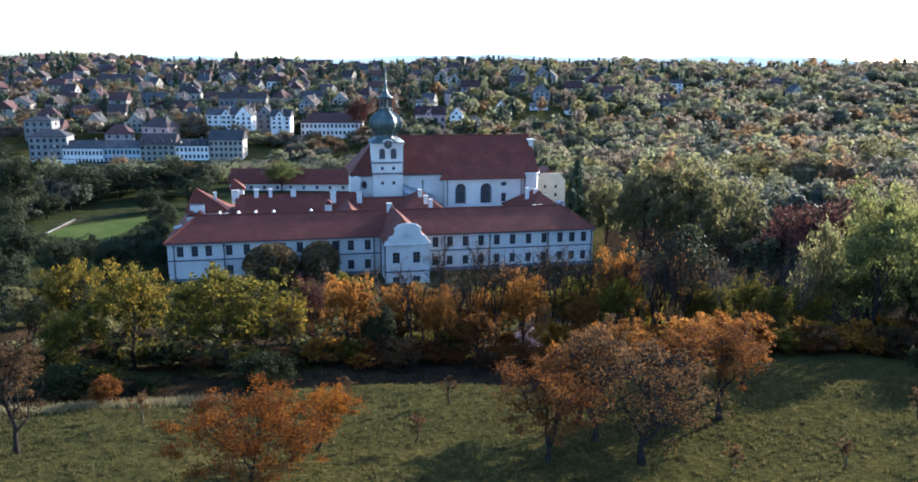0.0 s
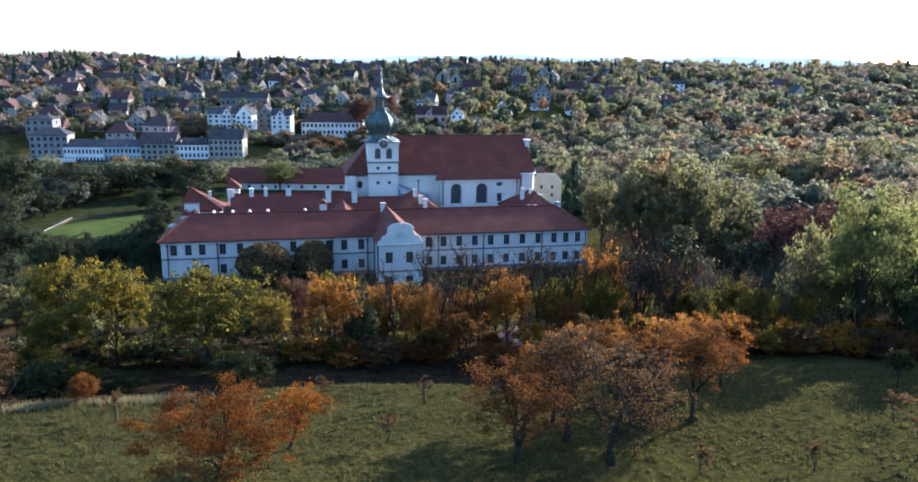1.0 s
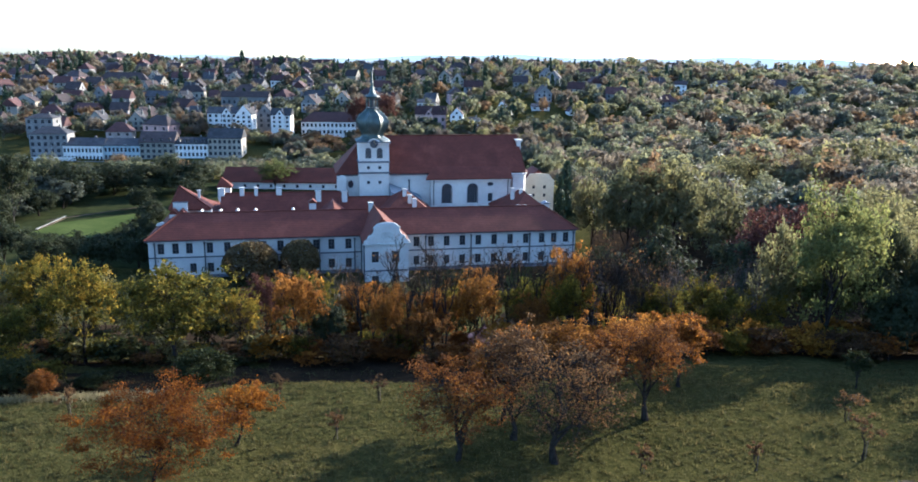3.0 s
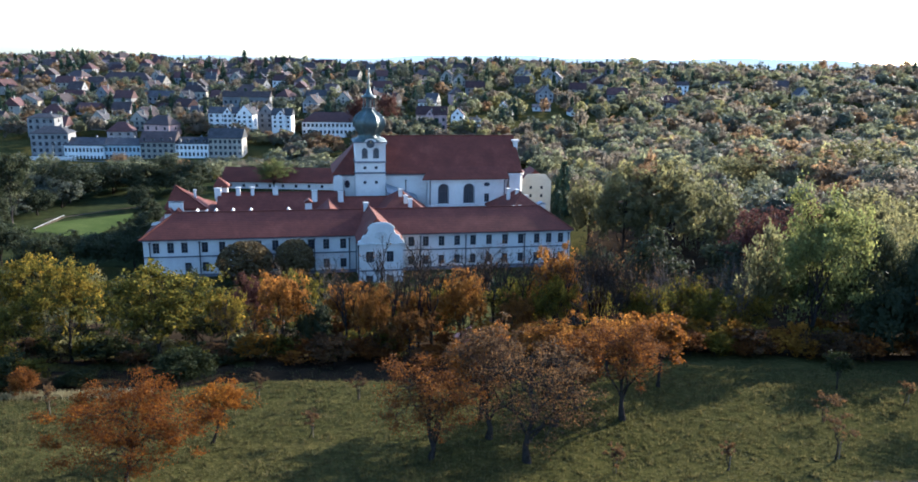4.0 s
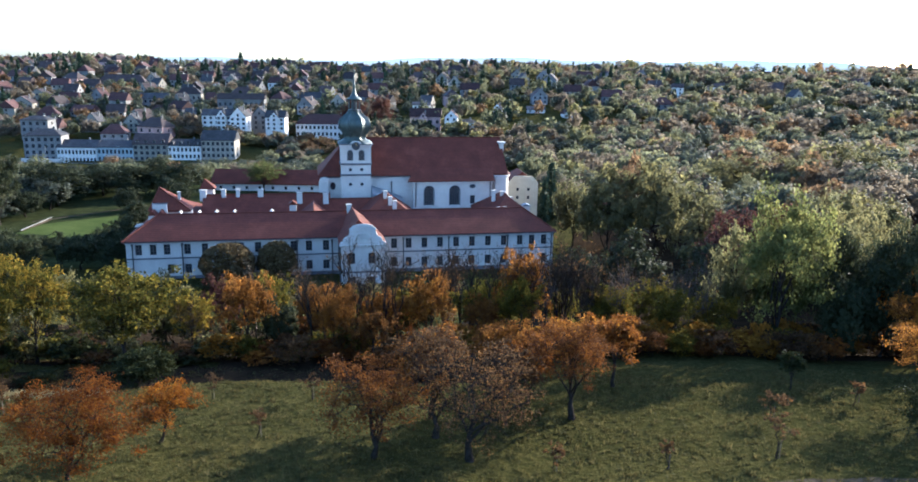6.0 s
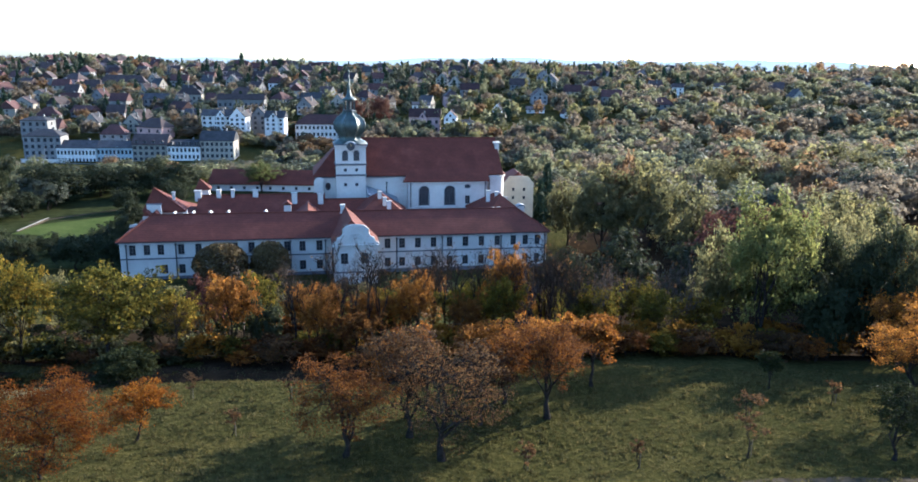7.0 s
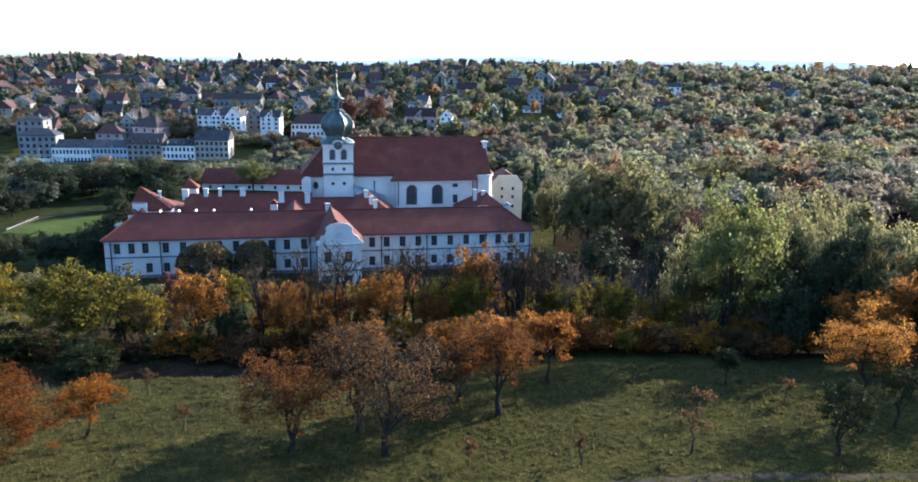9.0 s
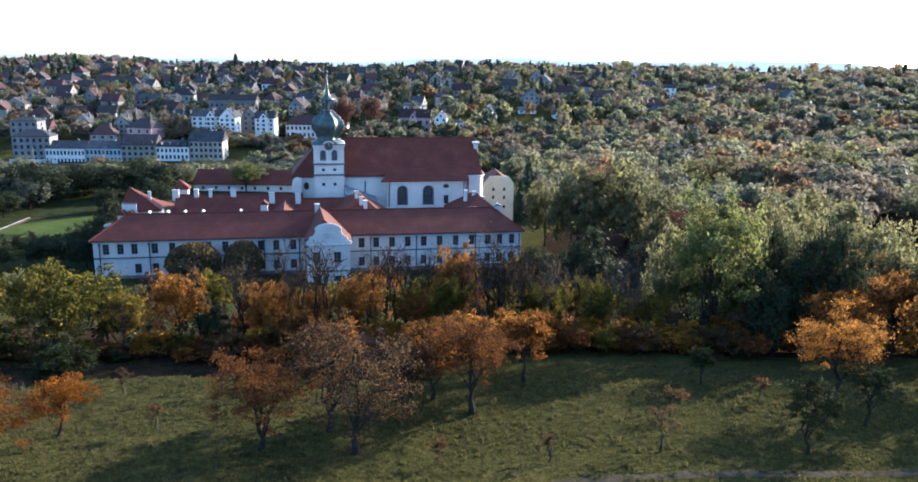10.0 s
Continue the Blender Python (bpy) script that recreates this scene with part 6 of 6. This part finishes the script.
woods = Woods()


class FarGrove:
    """Single trees on the near side of the valley; those beyond join the woods."""

    def __init__(self, key, label):
        self.key, self.count = key, 0
        self.near = Grove(FAR, key, "far_tree", label, group="trees on the far hillside")

    def plant(self, x, y, h, w):
        self.count += 1
        if y > 315:
            woods.plant(self.key, x, y, h, w, self.count * 2.4)
        else:
            self.near.plant(x, y, h, w)


far = {k: FarGrove(k, lab) for k, lab in (("far_olive", "distant tree, haze put into its olive-green foliage"), ("far_dark", "distant tree with dark green foliage"), ("far_orange", "distant tree, haze put into its orange autumn leaves"), ("far_yellow", "distant tree, haze put into its yellowing foliage"), ("far_brown", "distant tree, haze put into its brown leaves"))}
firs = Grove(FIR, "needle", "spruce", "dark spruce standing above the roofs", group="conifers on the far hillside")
# more haze-pale leaves towards the right, darker ones among the houses
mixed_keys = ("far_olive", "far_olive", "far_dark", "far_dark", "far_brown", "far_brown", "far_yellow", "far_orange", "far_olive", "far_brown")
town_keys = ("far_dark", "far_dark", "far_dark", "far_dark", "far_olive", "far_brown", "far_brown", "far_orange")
for x, y, top, w in ((-390, 750, 55, 11), (-236, 760, 57.5, 11), (-198, 760, 52, 14)):
    firs.plant(x, y, top - height(x, y), w)
made = 0
while made < 1450:                                    # among the houses
    y = 405 + 500 * rnd.random() ** 0.85
    x = y * rnd.uniform(-0.66, 0.32)
    if any(abs(x - a) < 6 and -8 < y - b < 6 for a, b in taken) or (-155 < x < -70 and y < 470 and y > 395) or (y < 400 and x < -120):
        continue
    made += 1
    near_enough = y < 470
    if rnd.random() < 0.13:
        h, w = rnd.uniform(9, 15), rnd.uniform(5, 7.5)
        firs.plant(x, y, h, w) if near_enough else woods.plant("needle", x, y, h, w, rnd.random() * 6)
    else:
        h, w, key = rnd.uniform(6, 13), rnd.uniform(7, 12), rnd.choice(town_keys if x < -0.06 * y else mixed_keys)
        far[key].plant(x, y, h, w) if near_enough else woods.plant(key, x, y, h, w, rnd.random() * 6)
for k in range(90):                                   # tall trees on the brow
    x, y = rnd.uniform(-520, 320), rnd.uniform(690, 790)
    woods.plant(rnd.choice(("needle", "needle", "far_dark", "far_dark", "far_olive", "far_brown")), x, y, rnd.uniform(10, 17), rnd.uniform(6, 10), rnd.random() * 6)
for k in range(30):                                   # dark conifers above the roofs
    woods.plant("needle", rnd.uniform(-430, 170), rnd.uniform(640, 740), rnd.uniform(14, 19), rnd.uniform(7, 9), rnd.random() * 6)
for k in range(260):                                  # wooded skyline
    x = -620 + k * 5.6 + rnd.uniform(-4, 4)
    y = rnd.uniform(760, 960)
    woods.plant("needle" if rnd.random() < 0.15 else rnd.choice(mixed_keys), x, y, rnd.uniform(7, 13) + (6 if x > 140 else 0), rnd.uniform(8, 13), rnd.random() * 6)
for k in range(110):                                  # the ridge closes up beyond the church
    woods.plant(rnd.choice(mixed_keys), rnd.uniform(120, 620), rnd.uniform(690, 820), rnd.uniform(9, 14), rnd.uniform(11, 17), rnd.random() * 6)
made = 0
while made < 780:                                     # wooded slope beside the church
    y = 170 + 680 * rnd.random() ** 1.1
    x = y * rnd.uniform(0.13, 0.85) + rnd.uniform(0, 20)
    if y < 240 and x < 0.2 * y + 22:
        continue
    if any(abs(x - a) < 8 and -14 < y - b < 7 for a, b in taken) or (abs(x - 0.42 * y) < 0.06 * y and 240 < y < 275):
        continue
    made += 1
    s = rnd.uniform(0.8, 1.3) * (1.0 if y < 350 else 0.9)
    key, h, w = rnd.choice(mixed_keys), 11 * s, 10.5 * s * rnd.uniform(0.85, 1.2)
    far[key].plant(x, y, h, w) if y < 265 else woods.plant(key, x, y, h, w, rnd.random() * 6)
firs.plant(29.5, 236, 17.5, 7)
firs.plant(27.0, 229, 13.0, 6)
far["far_orange"].plant(45.5, 194, 24.5, 9)
for x, y, h in ((56, 440, 10), (63, 446, 11), (70, 442, 9), (78, 450, 10), (40, 444, 9), (48, 452, 9)):
    far["far_yellow"].plant(x, y, h, 7)
made = 0
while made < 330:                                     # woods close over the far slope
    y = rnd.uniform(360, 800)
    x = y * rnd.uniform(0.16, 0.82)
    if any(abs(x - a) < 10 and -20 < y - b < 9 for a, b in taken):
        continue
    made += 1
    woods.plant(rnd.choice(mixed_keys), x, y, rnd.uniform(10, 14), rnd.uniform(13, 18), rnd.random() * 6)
for k in range(120):                                  # an even brow against the sky
    woods.plant(rnd.choice(("far_olive", "far_dark", "far_brown", "needle")), 150 + k * 4.4 + rnd.uniform(-3, 3), rnd.uniform(790, 830), rnd.uniform(9, 12), rnd.uniform(9, 14), rnd.random() * 6)
for k in range(150):                                  # garden trees between the roofs
    y = rnd.uniform(430, 700)
    x = y * rnd.uniform(-0.62, -0.05)
    if any(abs(x - a) < 5 and -12 < y - b < 5 for a, b in taken) or (-155 < x < -70 and y < 470):
        continue
    woods.plant(rnd.choice(town_keys), x, y, rnd.uniform(6, 9), rnd.uniform(9, 13), rnd.random() * 6)
for k in range(46):                                   # park between the convent and the street
    x, y = rnd.uniform(-190, 10), rnd.uniform(300, 356)
    if -92 < x < -46 and y < 300:
        continue
    far[rnd.choice(("far_olive", "far_dark", "far_orange", "far_brown", "far_olive"))].plant(x, y, rnd.uniform(4, 6.5) if x < -105 else rnd.uniform(5, 8.5), rnd.uniform(8, 13))
for k in range(24):                                   # garden trees between the terrace and the villas
    x = -158 + k * 2.9 + rnd.uniform(-1.5, 1.5)
    far[rnd.choice(("far_dark", "far_olive", "far_dark", "far_orange", "far_brown"))].plant(x, rnd.uniform(412, 424), rnd.uniform(6.5, 9), rnd.uniform(6, 9))
for k in range(64):                                   # trees below the school
    x, y = rnd.uniform(-118, 60), rnd.uniform(392, 452)
    if x < -70 and y > 440:
        continue
    far[rnd.choice(("far_olive", "far_dark", "far_dark", "far_orange", "far_brown"))].plant(x, y, rnd.uniform(5, 8), rnd.uniform(7, 11))
for k in range(34):                                   # trees round the lawn
    x, y = rnd.uniform(-150, -72), rnd.uniform(200, 300)
    if -120 < x < -92 and y < 236 or x > -84 and y > 250 or x > -92 and y < 222:
        continue
    far[rnd.choice(("far_olive", "far_dark", "far_dark"))].plant(x, y, rnd.uniform(6, 10), rnd.uniform(8, 12))
for k in range(26):                                   # trees to the side of the convent
    x, y = rnd.uniform(-190, -122), rnd.uniform(180, 300)
    far[rnd.choice(("far_olive", "far_dark", "far_dark"))].plant(x, y, rnd.uniform(7, 12), rnd.uniform(9, 13))

for k in range(70):                                   # trees on the slope behind the choir
    x, y = rnd.uniform(24, 80), rnd.uniform(246, 400)
    far[rnd.choice(("far_olive", "far_dark", "far_brown", "far_olive", "far_yellow"))].plant(x, y, rnd.uniform(8, 13), rnd.uniform(8, 12))
for k in range(50):                                   # trees between the farm range and the school
    x, y = rnd.uniform(-118, -22), rnd.uniform(306, 392)
    far[rnd.choice(("far_dark", "far_dark", "far_olive", "far_brown"))].plant(x, y, rnd.uniform(5, 8), rnd.uniform(8, 12))
for k in range(60):                                   # trees between the church and the villas
    x, y = rnd.uniform(-60, 40), rnd.uniform(352, 470)
    if any(abs(x - a) < 10 and -14 < y - b < 8 for a, b in taken):
        continue
    far[rnd.choice(("far_olive", "far_dark", "far_brown", "far_olive", "far_yellow"))].plant(x, y, rnd.uniform(6, 9), rnd.uniform(8, 12))

woods.build("far_woods", "mixed autumn woods and garden trees on the hillside")

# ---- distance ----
# far hills: aerial haze put into one flat emission colour
haze = bpy.data.materials.new("glowing_haze_hills")
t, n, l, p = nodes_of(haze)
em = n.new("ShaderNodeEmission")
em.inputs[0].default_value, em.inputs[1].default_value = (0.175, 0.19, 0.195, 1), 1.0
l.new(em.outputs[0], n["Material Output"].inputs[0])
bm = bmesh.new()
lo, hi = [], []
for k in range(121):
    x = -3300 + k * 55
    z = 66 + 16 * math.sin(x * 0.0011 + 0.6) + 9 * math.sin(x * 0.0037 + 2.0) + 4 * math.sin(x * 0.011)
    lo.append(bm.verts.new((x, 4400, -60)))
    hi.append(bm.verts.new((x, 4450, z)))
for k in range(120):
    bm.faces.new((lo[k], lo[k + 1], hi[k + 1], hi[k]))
tagged(part("backdrop", bm, haze), "far hills glowing with a flat pale haze colour", "backdrop", kind="structure")

# ---- grass ----
rng = np.random.default_rng(9)
N = 56000
px_, py_ = rng.uniform(-48, 74, N), 34 + 38 * rng.random(N)
keep = (np.sin(px_ * 0.35 + 2 + np.sin(py_ * 0.3)) * np.sin(py_ * 0.5 + np.sin(px_ * 0.2) * 2) + rng.normal(size=N) * 0.9) > -0.4
px_, py_ = px_[keep], py_[keep]
tx, ty = rng.uniform(-46, 72, 2600), 34 + 32 * rng.random(2600)
pick = rng.integers(0, 2600, 15000)                   # tussocks: thicker, taller tufts
px_ = np.concatenate([px_, tx[pick] + rng.normal(size=15000) * 0.17])
py_ = np.concatenate([py_, ty[pick] + rng.normal(size=15000) * 0.17])
pz_ = ground_height(px_, py_)
M = len(px_)
hh = rng.uniform(0.06, 0.22, M) * rng.choice((1.0, 1.0, 1.0, 1.7), M)
hh[-15000:] *= 1.25
verts = np.zeros((M, 3, 3, 3))
for b in range(3):
    a = rng.uniform(0, 2 * math.pi, M)
    w = rng.uniform(0.03, 0.08, M)
    base = np.stack([px_ + rng.normal(size=M) * 0.08, py_ + rng.normal(size=M) * 0.08, pz_ - 0.03], -1)
    side = np.stack([np.cos(a) * w, np.sin(a) * w, np.zeros(M)], -1)
    verts[:, b, 0], verts[:, b, 1] = base - side, base + side
    verts[:, b, 2] = base + np.stack([rng.normal(size=M) * 0.09, rng.normal(size=M) * 0.09, hh], -1)
me = bpy.data.meshes.new("grass")
me.vertices.add(M * 9)
me.vertices.foreach_set("co", verts.ravel())
me.loops.add(M * 9)
me.loops.foreach_set("vertex_index", np.arange(M * 9))
me.polygons.add(M * 3)
me.polygons.foreach_set("loop_start", np.arange(0, M * 9, 3))
me.update(calc_edges=True)
GRASS = leaves("grass_blades", [(0.0, (0.02, 0.0208, 0.00771)), (0.5, (0.0416, 0.0385, 0.0139)), (0.8, (0.0771, 0.0632, 0.0231)), (1.0, (0.123, 0.101, 0.0424))], 0.55)
tagged(mesh_part("grass", me, GRASS), "tussocky green and straw-coloured meadow grass", "grass", kind="stuff")

# band of tall dry grass along the meadow's lower edge
M = 3600
px_ = np.clip(rng.choice((-40.0, -36.5, -32.0, -29.0, -25.5, -22.0), M) + rng.normal(size=M) * 1.3, -46, -16)
py_ = 57.6 + 0.2 * (px_ + 24) + rng.normal(size=M) * 0.7 + np.sin(px_ * 0.4) * 0.5
pz_ = ground_height(px_, py_)
hh = rng.uniform(0.35, 0.75, M)
verts = np.zeros((M, 3, 3))
a = rng.uniform(0, 2 * math.pi, M)
side = np.stack([np.cos(a), np.sin(a), np.zeros(M)], -1) * rng.uniform(0.02, 0.05, (M, 1))
base = np.stack([px_, py_, pz_ - 0.05], -1)
verts[:, 0], verts[:, 1] = base - side, base + side
verts[:, 2] = base + np.stack([rng.normal(size=M) * 0.15, rng.normal(size=M) * 0.15, hh], -1)
me = bpy.data.meshes.new("dry_grass")
me.from_pydata(verts.reshape(-1, 3).tolist(), [], np.arange(M * 3).reshape(-1, 3).tolist())
STRAW = leaves("straw", [(0.0, (0.0756, 0.063, 0.0294)), (0.6, (0.168, 0.139, 0.0714)), (1.0, (0.252, 0.21, 0.118))], 0.4)
tagged(mesh_part("dry_grass", me, STRAW), "band of tall bleached dry grass", "grass", kind="stuff")
